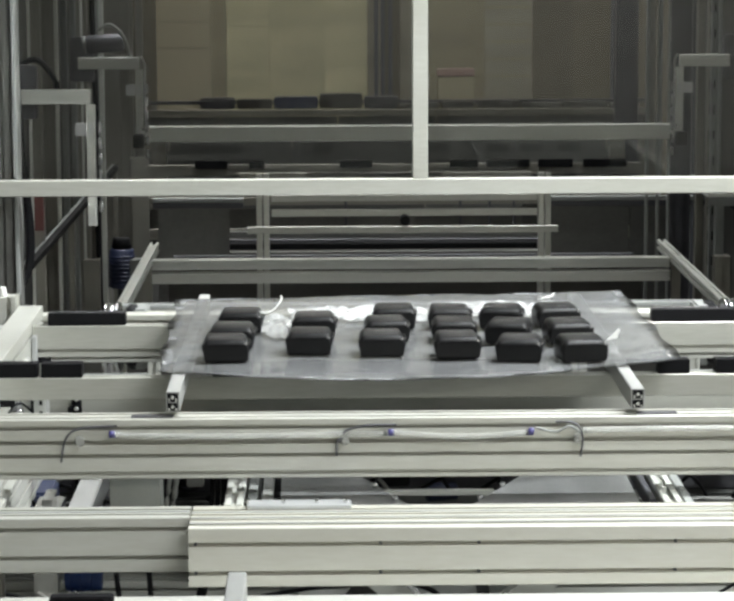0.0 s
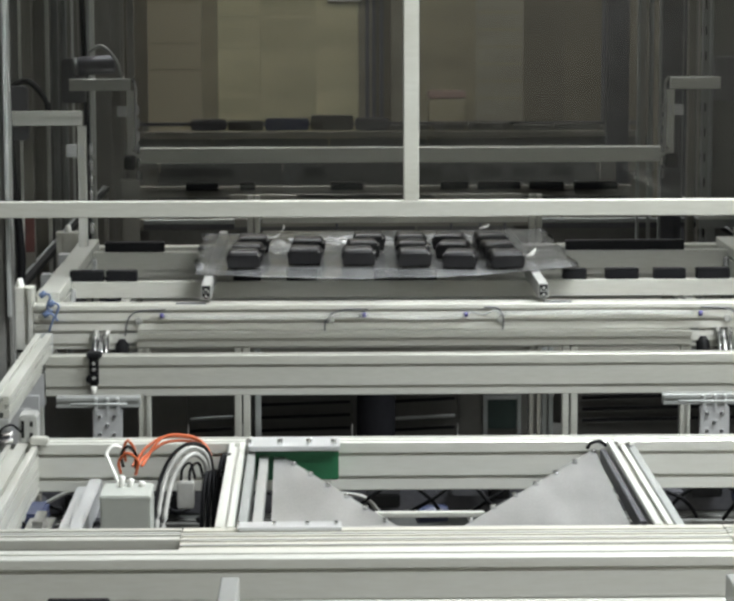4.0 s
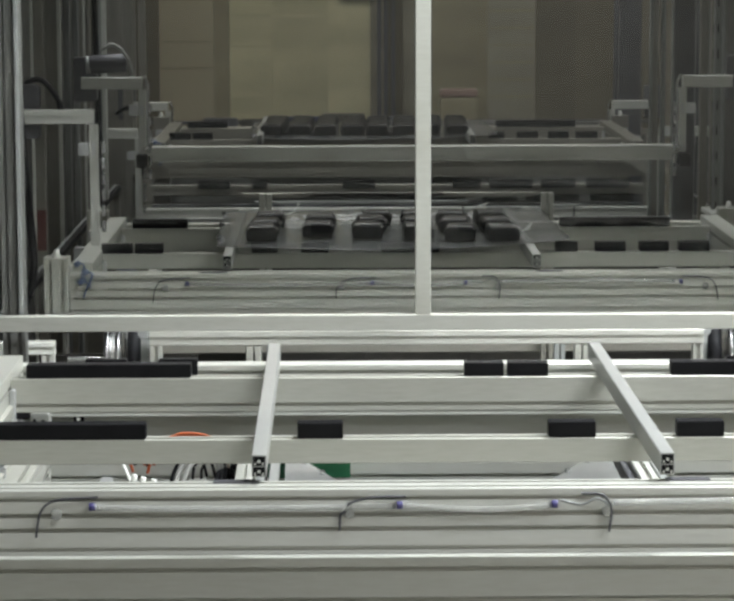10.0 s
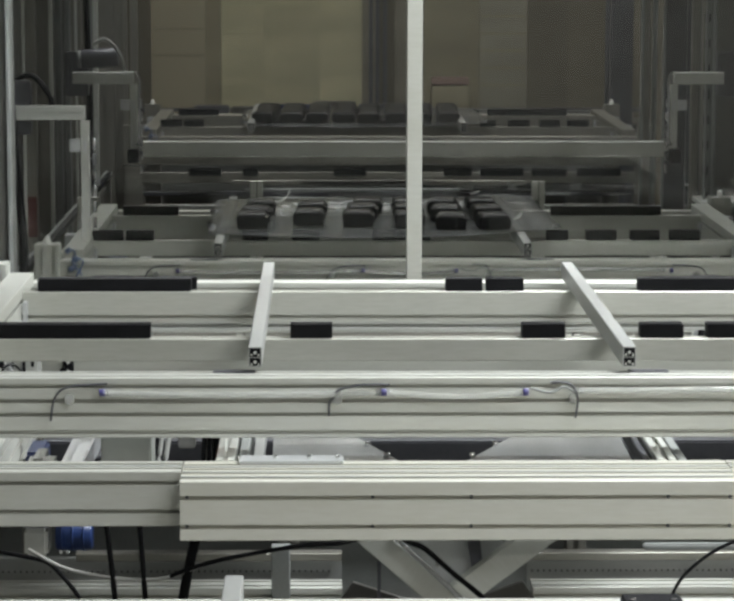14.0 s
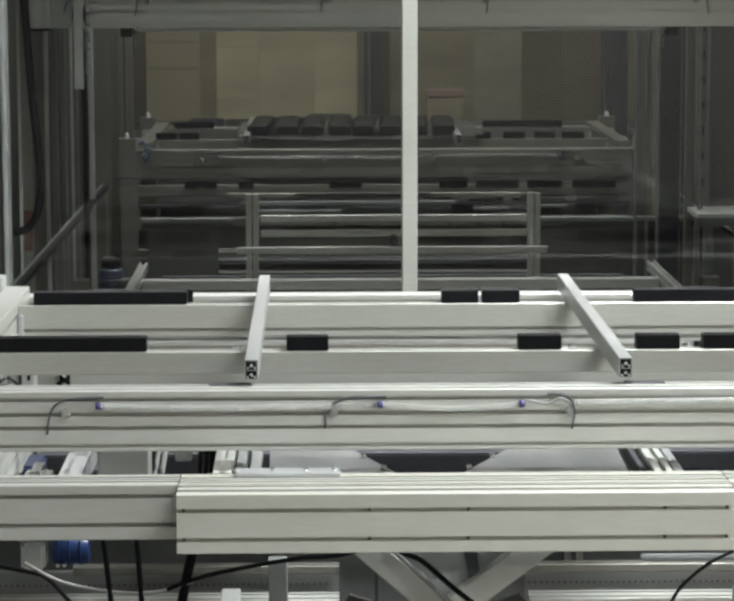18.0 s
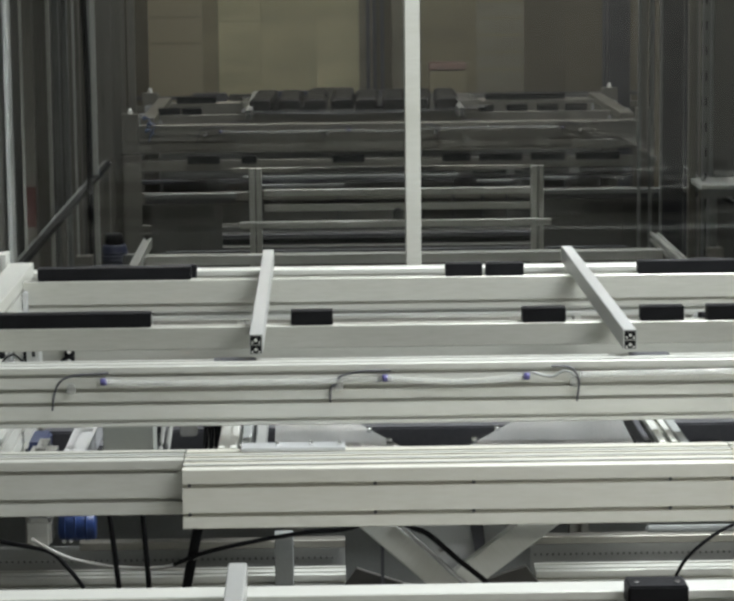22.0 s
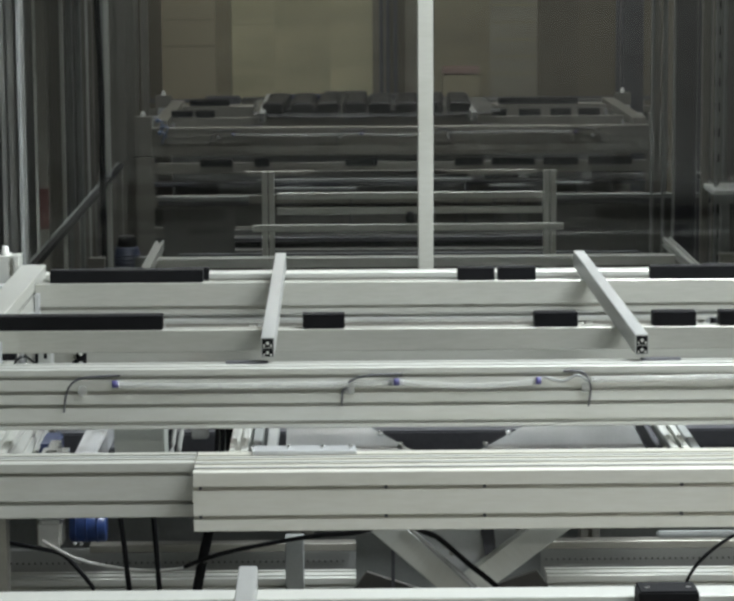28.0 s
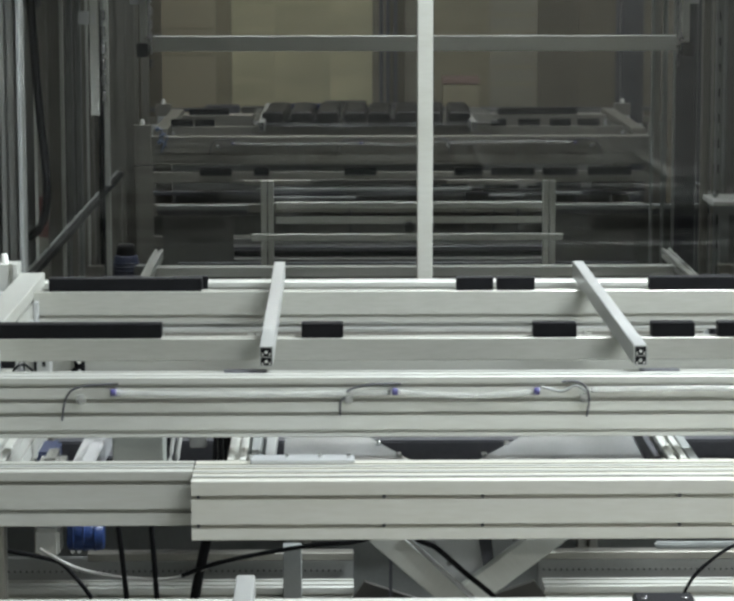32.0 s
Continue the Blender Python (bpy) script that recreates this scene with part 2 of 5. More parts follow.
def rod(name, parent, p, q, radius, mat, sides=14, label="", cone=1.0):
    """A round bar from p to q."""
    p, q = Vector(p), Vector(q)
    bm = bmesh.new()
    bmesh.ops.create_cone(bm, cap_ends=True, segments=sides, radius1=radius, radius2=radius * cone, depth=(q - p).length)
    edges = [e for e in bm.edges if len(e.link_faces) == 2 and e.calc_face_angle() > 1.0]
    bmesh.ops.bevel(bm, geom=edges, offset=radius * 0.12, segments=1, affect="EDGES")
    for f in bm.faces:
        f.smooth = len(f.verts) == 4
    m = Matrix.Translation((p + q) / 2) @ (q - p).to_track_quat("Z", "Y").to_matrix().to_4x4()
    return part(name, bm, mat, parent, label, m)


def cable(name, parent, pts, radius, mat, label="", sides=8, steps=8):
    """A smooth round cable through points."""
    pts = [Vector(p) for p in pts]
    line = []
    for i in range(len(pts) - 1):
        a, b = pts[max(i - 1, 0)], pts[i]
        c, d = pts[i + 1], pts[min(i + 2, len(pts) - 1)]
        for k in range(steps):
            s = k / steps
            line.append(0.5 * ((2 * b) + (c - a) * s + (2 * a - 5 * b + 4 * c - d) * s * s + (3 * b - a - 3 * c + d) * s ** 3))
    line.append(pts[-1])
    vs, fs = [], []
    for i, p in enumerate(line):
        way = (line[min(i + 1, len(line) - 1)] - line[max(i - 1, 0)]).normalized()
        up = Vector((0, 0, 1)) if abs(way.z) < 0.9 else Vector((0, 1, 0))
        u = way.cross(up).normalized()
        v = way.cross(u)
        for k in range(sides):
            w = 2 * math.pi * k / sides
            vs.append(p + radius * (math.cos(w) * u + math.sin(w) * v))
    for i in range(len(line) - 1):
        for k in range(sides):
            fs.append((i * sides + k, i * sides + (k + 1) % sides, (i + 1) * sides + (k + 1) % sides, (i + 1) * sides + k))
    fs += [tuple(range(sides)), tuple(range(len(vs) - sides, len(vs)))[::-1]]
    me = bpy.data.meshes.new(name)
    me.from_pydata(vs, [], fs)
    for f in me.polygons:
        f.use_smooth = len(f.vertices) == 4
    me.materials.append(mat)
    return part(name, me, mat, parent, label)


def plate(name, parent, outline, z0, z1, mat, label=""):
    """A flat plate with a polygon outline in x and y."""
    n = len(outline)
    vs = [(x, y, z0) for x, y in outline] + [(x, y, z1) for x, y in outline]
    fs = [tuple(range(n))[::-1], tuple(range(n, 2 * n))] + [(i, (i + 1) % n, n + (i + 1) % n, n + i) for i in range(n)]
    me = bpy.data.meshes.new(name)
    me.from_pydata(vs, [], fs)
    bm = bmesh.new()
    bm.from_mesh(me)
    bmesh.ops.recalc_face_normals(bm, faces=bm.faces)
    bm.to_mesh(me)
    bm.free()
    me.materials.append(mat)
    return part(name, me, mat, parent, label)


def upright(name, parent, outline, y0, y1, mat, label=""):
    """A standing plate with a polygon outline in x and z."""
    n = len(outline)
    vs = [(x, y0, z) for x, z in outline] + [(x, y1, z) for x, z in outline]
    fs = [tuple(range(n)), tuple(range(n, 2 * n))[::-1]] + [(i, n + i, n + (i + 1) % n, (i + 1) % n) for i in range(n)]
    me = bpy.data.meshes.new(name)
    me.from_pydata(vs, [], fs)
    bm = bmesh.new()
    bm.from_mesh(me)
    bmesh.ops.recalc_face_normals(bm, faces=bm.faces)
    return part(name, bm, mat, parent, label)


# ---------------------------------------------------------------- the hall
MID = 0.31  # the machine's middle line
tagged(block("floor", None, (-7, -6, -0.2), (8, 18, 0.0), FLOOR, 0), "grey concrete hall floor", "floor", kind="structure")
tagged(block("ceiling", None, (-7, -6, 5.6), (8, 18, 5.8), CEIL, 0), "plain grey hall ceiling", "ceiling", kind="structure")
tagged(block("wall_north", None, (-7, 16.2, 0), (8, 16.4, 5.6), WALL, 0), "dim beige hall wall", "wall", kind="structure")
tagged(block("wall_south", None, (-7, -6.2, 0), (8, -6, 5.6), HALL, 0), "plain grey hall wall", "wall", kind="structure")
tagged(block("wall_west", None, (-7.2, -6, 0), (-7, 18, 5.6), HALL, 0), "plain grey hall wall", "wall", kind="structure")
tagged(block("wall_east", None, (8, -6, 0), (8.2, 18, 5.6), HALL, 0), "plain grey hall wall", "wall", kind="structure")

# Each added lamp gets a strip light body with a glowing diffuser.
for spot in LAMPS:
    unseen_lamp(*spot)
    t = thing("ceiling_light", "white strip light added under the hall ceiling, unseen", "lamp", "hall ceiling lights", pose(*spot[:3]))
    block("housing", t, (-1.82, -0.2, 0.0), (1.82, 0.2, 0.07), WHITE, 0.004)
    block("diffuser", t, (-1.8, -0.17, -0.03), (1.8, 0.17, -0.001), GLOW, 0.004)
    for x in (-1.5, 1.5):
        rod("hanger", t, (x, 0, 0.06), (x, 0, 5.61 - spot[2]), 0.01, STEEL, 8)


# ---------------------------------------------------------------- carriages
def carriage(name, label, near_pads, far_pads, rear_pads, rails, rail_front, at, metal=ALU, inner=ALU_C):
    """A rectangular carriage of slotted profiles; local origin at the middle of its front beam's lower edge."""
    t = thing(name, label, "carriage", "transport carriages", at)
    beam("front_beam", t, "x", (-1.153, 0, 0), (1.153, 0.08, 0.13), 2, (0.013, 0.051, 0.08, 0.112), metal)
    beam("rear_beam", t, "x", (-1.153, 1.49, 0), (1.153, 1.55, 0.13), 0, (0.013, 0.051, 0.08, 0.112), metal)
    for s in (-1, 1):
        beam("side_beam", t, "y", (s * 1.1175 - 0.0325, 0.083, 0.02), (s * 1.1175 + 0.0325, 1.487, 0.158), 0, (0.03, 0.1), inner)
        beam("outer_rail", t, "y", (s * 1.195 - 0.04, 0.083, 0.0), (s * 1.195 + 0.04, 1.467, 0.06), 2, 1, metal)
        for y in (0, 1.47):
            post = beam("corner_post", t, "z", (s * 1.195 - 0.04, y, 0), (s * 1.195 + 0.04, y + 0.08, 0.182), 2, 2, metal)
            rod("cap", post, (0, -0.005, 0.09), (0, -0.005, 0.116), 0.013, WHITE, 12, "white plastic cap", 0.6)
            block("end_cap", post, (-0.041, -0.041, -0.1), (0.041, 0.041, -0.091), RUBBER, 0.002, "black end cap")
        for y in (0.2, 0.75, 1.3):
            block("bracket", t, (s * 1.19 - 0.02, y - 0.03, 0.061), (s * 1.19 + 0.02, y + 0.03, 0.13), PLATE)
    for y, pads, low, slots in ((0.44, near_pads, 0.091, ()), (1.22, far_pads, 0.06, (0.018,))):
        beam("cross_beam", t, "x", (-1.083, y, low), (1.083, y + 0.04, 0.143), 1, slots, inner)
        for x0, x1 in pads:
            block("pad", t, (x0 - MID, y + 0.001, 0.1435), (x1 - MID, y + 0.045, 0.176), RUBBER, 0.0015, "black rubber pad")
        for s in (-1, 1):
            block("end_plate", t, (s * 1.077 - 0.006, y - 0.03, 0.03), (s * 1.077 + 0.006, y - 0.001, 0.12), PLATE)
            block("end_cap", t, (s * 1.06 - 0.02, y - 0.004, low - 0.015), (s * 1.06 + 0.02, y + 0.03, low - 0.002), RUBBER)
    for x0, x1, z in rear_pads:
        if z > 0.15:
            block("pad", t, (x0 - MID, 1.425, z - 0.04), (x1 - MID, 1.489, z - 0.004), RUBBER, 0.003, "black rubber pad")
            for bx in (x0 + 0.015, x1 - 0.015):
                rod("pad_bolt", t, (bx - MID, 1.45, z - 0.005), (bx - MID, 1.45, z - 0.001), 0.005, STEEL, 8)
        else:
            pad = block("pad", t, (x0 - MID, 1.486, 0.131), (x1 - MID, 1.512, 0.146), RUBBER, 0.002, "black rubber pad")
            if z > 0.128:
                block("tab", pad, ((x1 - x0) / 2 - 0.016, -0.020, -0.032), ((x1 - x0) / 2, -0.0135, 0.006), RUBBER, 0.002)
    for k, x in enumerate(rails):
        beam("rail", t, "y", (x - MID - 0.0145, rail_front, 0.1435), (x - MID + 0.0145, 1.475, 0.187), 0, 0, RAIL, "loose grey anodised rail")
        # Black plates paint the dark slot cavities on the rail's closed end.
        for z0, z1 in ((0.1655, 0.1845), (0.146, 0.1635)):
            block("rail_end", t, (x - MID - 0.0118, rail_front - 0.001, z0), (x - MID + 0.0118, rail_front + 0.002, z1), RUBBER, 0)
            zc = (z0 + z1) / 2
            rod("rail_core", t, (x - MID, rail_front - 0.003, zc), (x - MID, rail_front + 0.001, zc), 0.0034, ALU, 8)
            for sx in (-1, 1):
                block("rail_web", t, (x - MID + sx * 0.0075 - 0.0016, rail_front - 0.0025, zc - 0.0075), (x - MID + sx * 0.0075 + 0.0016, rail_front + 0.001, zc - 0.0025), ALU, 0)
        lo, hi = ((-0.09, 0.0), (0.0, 0.085))[k]
        block("stop_strip", t, (x - MID + lo, rail_front + 0.004, 0.128), (x - MID + hi, rail_front + 0.03, 0.133), DARK_STEEL, 0)

    # air hose with fittings along the front
    def hose(xs, z, sag):
        n = len(xs) - 1
        pts = [(x - MID, -0.010 - 0.002 * (i % 2), z + sag * math.sin(math.pi * i / n)) for i, x in enumerate(xs)]
        cable("air_hose", t, pts, 0.0062, HOSE, "clear plastic air hose")
    hose((-0.46, -0.3, -0.1, 0.12), 0.098, -0.004)
    hose((0.135, 0.25, 0.34, 0.42), 0.098, -0.008)
    hose((0.54, 0.75, 0.95, 1.1), 0.102, 0.003)
    for x in (-0.466, 0.128, 0.428, 1.12):
        rod("fitting", t, (x - MID - 0.006, -0.012, 0.1), (x - MID + 0.006, -0.012, 0.1), 0.008, VIOLET, 12, "small violet hose fitting")
    for x, s in ((-0.535, 1), (0.03, 1), (0.53, -1), (1.2, -1)):
        block("clip", t, (x - MID - 0.010, -0.015, 0.074), (x - MID + 0.010, -0.001, 0.096), HOSE, 0.004, "clear plastic hose clip")
        if abs(x) < 0.53:
            cable("wire", t, [(x - MID + 0.11, -0.01, 0.116), (x - MID + 0.05, -0.014, 0.116), (x - MID + 0.005, -0.014, 0.106), (x - MID - 0.003, -0.014, 0.098)], 0.0024, DARK_STEEL, "thin dark wire")
            cable("wire", t, [(x - MID - 0.004, -0.012, 0.088), (x - MID - 0.016, -0.014, 0.082), (x - MID - 0.018, -0.012, 0.05)], 0.0024, DARK_STEEL, "thin dark wire")
        elif s < 0 and x < 1:
            cable("wire", t, [(x - MID - 0.09, -0.01, 0.108), (x - MID - 0.05, -0.016, 0.1), (x - MID - 0.02, -0.016, 0.112), (x - MID + 0.004, -0.014, 0.098)], 0.0028, GUARD, "short grey air tube")
            cable("wire", t, [(x - MID - 0.05, -0.01, 0.12), (x - MID - 0.01, -0.014, 0.118), (x - MID + 0.008, -0.014, 0.09), (x - MID + 0.004, -0.012, 0.045)], 0.0024, DARK_STEEL, "thin dark wire")
        else:
            cable("wire", t, [(x - MID + 0.08 * s, -0.01, 0.118), (x - MID, -0.014, 0.113), (x - MID - 0.03 * s, -0.014, 0.09),
                              (x - MID - 0.04 * s, -0.012, 0.04)], 0.0024, DARK_STEEL, "thin dark wire")
    for k, (x, z) in enumerate(((-0.822, 0.16), (-0.797, 0.132), (-0.812, 0.102))):
        rod("valve", t, (x - MID, -0.016, z), (x - MID + 0.016, -0.016, z + 0.012), 0.009, PALE_BLUE, 10, "pale blue pneumatic fitting")
        cable("valve_tube", t, [(x - MID + 0.012, -0.016, z + 0.01), (x - MID + 0.03, -0.02, z), (x - MID + 0.02, -0.018, z - 0.03), (x - MID + 0.035 - 0.01 * k, -0.014, z - 0.045)], 0.0035, PALE_BLUE)
    return t


A_NEAR = ((-0.779, -0.674), (-0.666, -0.571), (-0.272, -0.185), (-0.106, -0.011), (0.167, 0.363), (0.756, 0.83),
          (0.89, 0.993), (1.041, 1.14), (1.175, 1.278))
A_FAR = ((-0.734, -0.532), (0.84, 1.245))
B_NEAR = ((-0.78, -0.394), (-0.075, 0.021), (0.455, 0.554), (0.726, 0.825), (0.879, 0.98), (1.05, 1.15))
B_FAR = ((-0.736, -0.341), (0.317, 0.412), (0.421, 0.519), (0.816, 1.2))
B_REAR = ((-0.62, -0.515, 0.127), (-0.437, -0.338, 0.129), (0.99, 1.07, 0.127))
LABEL = "aluminium transport carriage with black rubber pads"
# The loaded carriage takes ALU_S: the weaker light on it is in its colour.
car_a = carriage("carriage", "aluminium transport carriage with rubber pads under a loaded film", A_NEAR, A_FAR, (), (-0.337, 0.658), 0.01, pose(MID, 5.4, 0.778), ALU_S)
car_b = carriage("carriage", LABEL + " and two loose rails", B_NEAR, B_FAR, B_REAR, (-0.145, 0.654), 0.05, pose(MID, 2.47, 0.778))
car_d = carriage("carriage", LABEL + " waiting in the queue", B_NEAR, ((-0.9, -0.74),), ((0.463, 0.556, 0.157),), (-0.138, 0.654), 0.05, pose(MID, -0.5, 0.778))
# Same build in ALU_D: the dim light back there is put into the colour.
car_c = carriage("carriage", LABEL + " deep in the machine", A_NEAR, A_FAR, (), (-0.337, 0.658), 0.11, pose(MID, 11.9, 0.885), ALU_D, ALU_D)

# ---------------------------------------------------------------- the load: film and black cases
LOADS = {"a": [], "c": [], "cases": []}


def film(key, x0, x1, y0, y1, z):
    """A sheet of smoky film, sagging a little between the pads."""
    bm = bmesh.new()
    nx, ny = 40, 36
    grid = []
    for i in range(nx + 1):
        row = []
        for j in range(ny + 1):
            u, v = i / nx, j / ny
            near = 0.09 - 0.13 * math.sin(math.pi * min(1.0, u * 1.15)) + 0.05 * max(0.0, u - 0.7) / 0.3
            y = y0 + near * (1 - v) + (y1 - y0 + 0.12 * u) * v
            x = x0 + (x1 - x0) * u - 0.02 * v * (1 - u) + 0.006 * math.sin(j * 0.5) * (i in (0, nx))
            curl = 0.012 * max(0.0, (u - 0.82) / 0.18) ** 2 * (0.5 + 0.5 * math.cos(3 * v))
            wrinkle = 0.003 * noise.noise((i * 0.16, j * 0.16, 2.0)) + 0.0016 * noise.noise((i * 0.6, j * 0.35, 7.0))
            row.append(bm.verts.new((x, y, curl + wrinkle)))
        grid.append(row)
    for i in range(nx):
        for j in range(ny):
            bm.faces.new((grid[i][j], grid[i + 1][j], grid[i + 1][j + 1], grid[i][j + 1])).smooth = True
    bmesh.ops.solidify(bm, geom=bm.faces[:], thickness=0.0012)
    ob = part("film_sheet", bm, SHEET)
    tagged(ob, "crinkled smoky plastic film sheet on a carriage", "sheet")
    LOADS[key].append((ob, Vector((0, 0, z))))
    return ob


def case(w, d, h):
    """A soft black case: a low front, a sloping lid with rounded shoulders, a seam, side tabs and a strap."""
    t = thing("black_case", "small black plastic case with rounded shoulders on film", "case", "black cases on film")
    n = 5
    rings = [(-d / 2, 0.97, 0.74), (-d / 2 + 0.004, 1.0, 0.85), (-d / 2 + 0.012, 1.0, 0.93), (-d / 2 + 0.04, 0.99, 0.99), (0.0, 0.97, 1.0), (d / 2 - 0.02, 0.96, 0.98), (d / 2 - 0.004, 0.94, 0.8), (d / 2, 0.88, 0.55)]
    vs = []
    for y, kw, kh in rings:
        hw, top = w / 2 * kw, h * kh
        arc = [(-hw * 0.97, 0.004), (-hw, top * 0.45)]
        arc += [(-hw + hw * 0.3 * (1 - math.cos(k / n * math.pi / 2)), top * 0.6 + top * 0.4 * math.sin(k / n * math.pi / 2)) for k in range(n + 1)]
        out = arc + [(-x, z) for x, z in reversed(arc)]
        vs += [(x, y, z) for x, z in out]
    m = len(out)
    fs = [tuple(range(m)), tuple(range(len(vs) - m, len(vs)))[::-1]]
    fs += [(r * m + i, r * m + (i + 1) % m, (r + 1) * m + (i + 1) % m, (r + 1) * m + i) for r in range(len(rings) - 1) for i in range(m)]
    me = bpy.data.meshes.new("case_body")
    me.from_pydata(vs, [], fs)
    bm = bmesh.new()
    bm.from_mesh(me)
    bmesh.ops.recalc_face_normals(bm, faces=bm.faces)
    for f in bm.faces:
        f.smooth = len(f.verts) == 4
    part("body", bm, BLACK, t)
    block("front_seam", t, (-w * 0.4, -d / 2 - 0.001, h * 0.66), (w * 0.4, -d / 2 + 0.008, h * 0.7), RUBBER, 0.001)
    block("base_strip", t, (-w * 0.46, -d * 0.46, 0.0), (w * 0.46, d * 0.46, 0.005), RUBBER, 0.001)
    for sx in (-1, 1):
        block("side_tab", t, (sx * w * 0.49 - 0.003, -d * 0.42, h * 0.38), (sx * w * 0.49 + 0.003, -d * 0.22, h * 0.74), BLACK, 0.0025)
    cable("strap", t, [(w * 0.49, -d * 0.2, h * 0.5), (w * 0.53, 0.0, h * 0.66), (w * 0.5, d * 0.25, h * 0.7), (w * 0.44, d * 0.35, h * 0.66)], 0.003, BLACK, "black carrying strap")
    # Bright steel bit added in place of the glint on the right shoulder.
    block("buckle", t, (w * 0.41, -d * 0.5, h * 0.68), (w * 0.465, -d * 0.42, h * 0.82), STEEL, 0.002, "small bright bit standing for a glint")
    return t


first_case = case(0.104, 0.112, 0.054)
# columns: x of the first case, then each case's y, sideways drift, turn in degrees
COLUMNS = {"a": ((-0.24, (0.393, 0.57, 0.8), 0.012, 0), (-0.049, (0.48, 0.728), 0.011, -1), (0.114, (0.449, 0.655, 0.854), 0.021, 2), (0.286, (0.418, 0.638, 0.837), 0.004, -2),
                 (0.428, (0.366, 0.608, 0.842), -0.003, -8), (0.564, (0.36, 0.602, 0.853), -0.004, 5)),
           "c": tuple((-0.28 + 0.125 * k, (0.42, 0.6, 0.78, 0.96), 0.006, (-6, 4, 0, 8, -3, 5, -8, 2)[k]) for k in range(8))}


def load(key, z):
    film(key, -0.385 - MID, 0.79 - MID, 0.155, 1.36, z)
    for cx, ys, drift, turn in COLUMNS[key]:
        for k, dy in enumerate(ys):
            here = copy_thing(first_case, Matrix()) if LOADS["cases"] else first_case
            LOADS["cases"].append(here)
            LOADS[key].append((here, Vector((cx - MID + drift * k + random.uniform(-0.004, 0.004), dy, z + 0.005),), turn + random.uniform(-4, 4)))


tie = cable("plastic_tie", None, [(-0.03, 0.0, 0.0), (-0.01, -0.004, -0.004), (0.012, 0.0, 0.004), (0.03, 0.012, 0.026), (0.028, 0.02, 0.034)], 0.0021, WHITE)
tagged(tie, "curled white plastic tie beside a black case", "cable tie")
LOADS["a"].append((tie, Vector((-0.458, 0.78, 0.245))))
tag = upright("paper_tag", None, [(-0.014, 0.0), (0.012, 0.004), (0.02, 0.026), (0.016, 0.028)], -0.0008, 0.0008, WHITE)
tagged(tag, "small white paper tag beside a black case", "tag")
LOADS["a"].append((tag, Vector((0.667 - MID, 0.6, 0.197)), 8))
scrap = cable("plastic_scrap", None, [(-0.014, 0.0, 0.0), (-0.004, -0.003, 0.004), (0.008, 0.0, 0.006), (0.018, 0.004, 0.014)], 0.0032, WHITE)
tagged(scrap, "short curl of white plastic on a black case", "scrap")
LOADS["a"].append((scrap, Vector((0.535 - MID, 0.86, 0.258)), 0))


def crumple(w, d, h):
    """A crumpled piece of clear film."""
    bm = bmesh.new()
    n = 12
    grid = [[bm.verts.new((w * (i / n - 0.5), d * (j / n - 0.5) + 0.01 * noise.noise((i * 0.5, j * 0.4, 1.0)),
                           0.004 + h * abs(noise.noise((i * 0.45, j * 0.5, 5.0))))) for j in range(n + 1)] for i in range(n + 1)]
    for i in range(n):
        for j in range(n):
            bm.faces.new((grid[i][j], grid[i + 1][j], grid[i + 1][j + 1], grid[i][j + 1]))
    bmesh.ops.solidify(bm, geom=bm.faces[:], thickness=0.0008)
    ob = part("clear_film_scrap", bm, CLEAR)
    return tagged(ob, "crumpled clear film lying beside the black cases", "film scrap", "film scraps")


for cx, cy, w, d, turn in ((-0.13, 0.82, 0.12, 0.34, 20), (0.2, 1.0, 0.3, 0.2, 0), (0.45, 1.08, 0.3, 0.22, -8), (0.02, 1.02, 0.24, 0.2, 5)):
    LOADS["a"].append((crumple(w, d, 0.02), Vector((cx - MID, cy, 0.194)), turn))
load("a", 0.19)
load("c", 0.165)

# ---------------------------------------------------------------- the transfer table (rises with its load)
table = thing("lift_table", "aluminium lift table on crossed scissor legs", "lift table", at=pose(0, 0, 0.741))
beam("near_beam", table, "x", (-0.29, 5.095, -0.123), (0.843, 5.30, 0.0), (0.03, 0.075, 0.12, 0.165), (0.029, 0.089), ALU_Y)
# Set-back end pieces in ALU_S, shade put into the metal's colour.
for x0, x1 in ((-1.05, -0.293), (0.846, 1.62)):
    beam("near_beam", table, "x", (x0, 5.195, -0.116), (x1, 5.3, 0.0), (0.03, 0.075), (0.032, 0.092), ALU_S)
for x in (-0.276, 0.1, 0.3, 0.7, 0.826):
    for z in (-0.094, -0.034):
        rod("slot_nut", table, (x, 5.098, z), (x, 5.103, z), 0.004, DARK_STEEL, 6)
# Grey strips laid on the top paint the dark lines of its slots.
for y in (5.132, 5.182, 5.232):
    block("slot_strip", table, (-0.289, y, -0.001), (0.842, y + 0.009, 0.0012), GUARD, 0, "grey strip standing for a slot's shade")
for x0, x1 in ((-1.049, -0.294), (0.847, 1.619)):
    block("slot_strip", table, (x0, 5.243, -0.001), (x1, 5.253, 0.0012), GUARD, 0, "grey strip standing for a slot's shade")
beam("far_beam", table, "x", (-0.75, 6.23, -0.12), (1.37, 6.31, 0.0), 2, (0.032, 0.09))
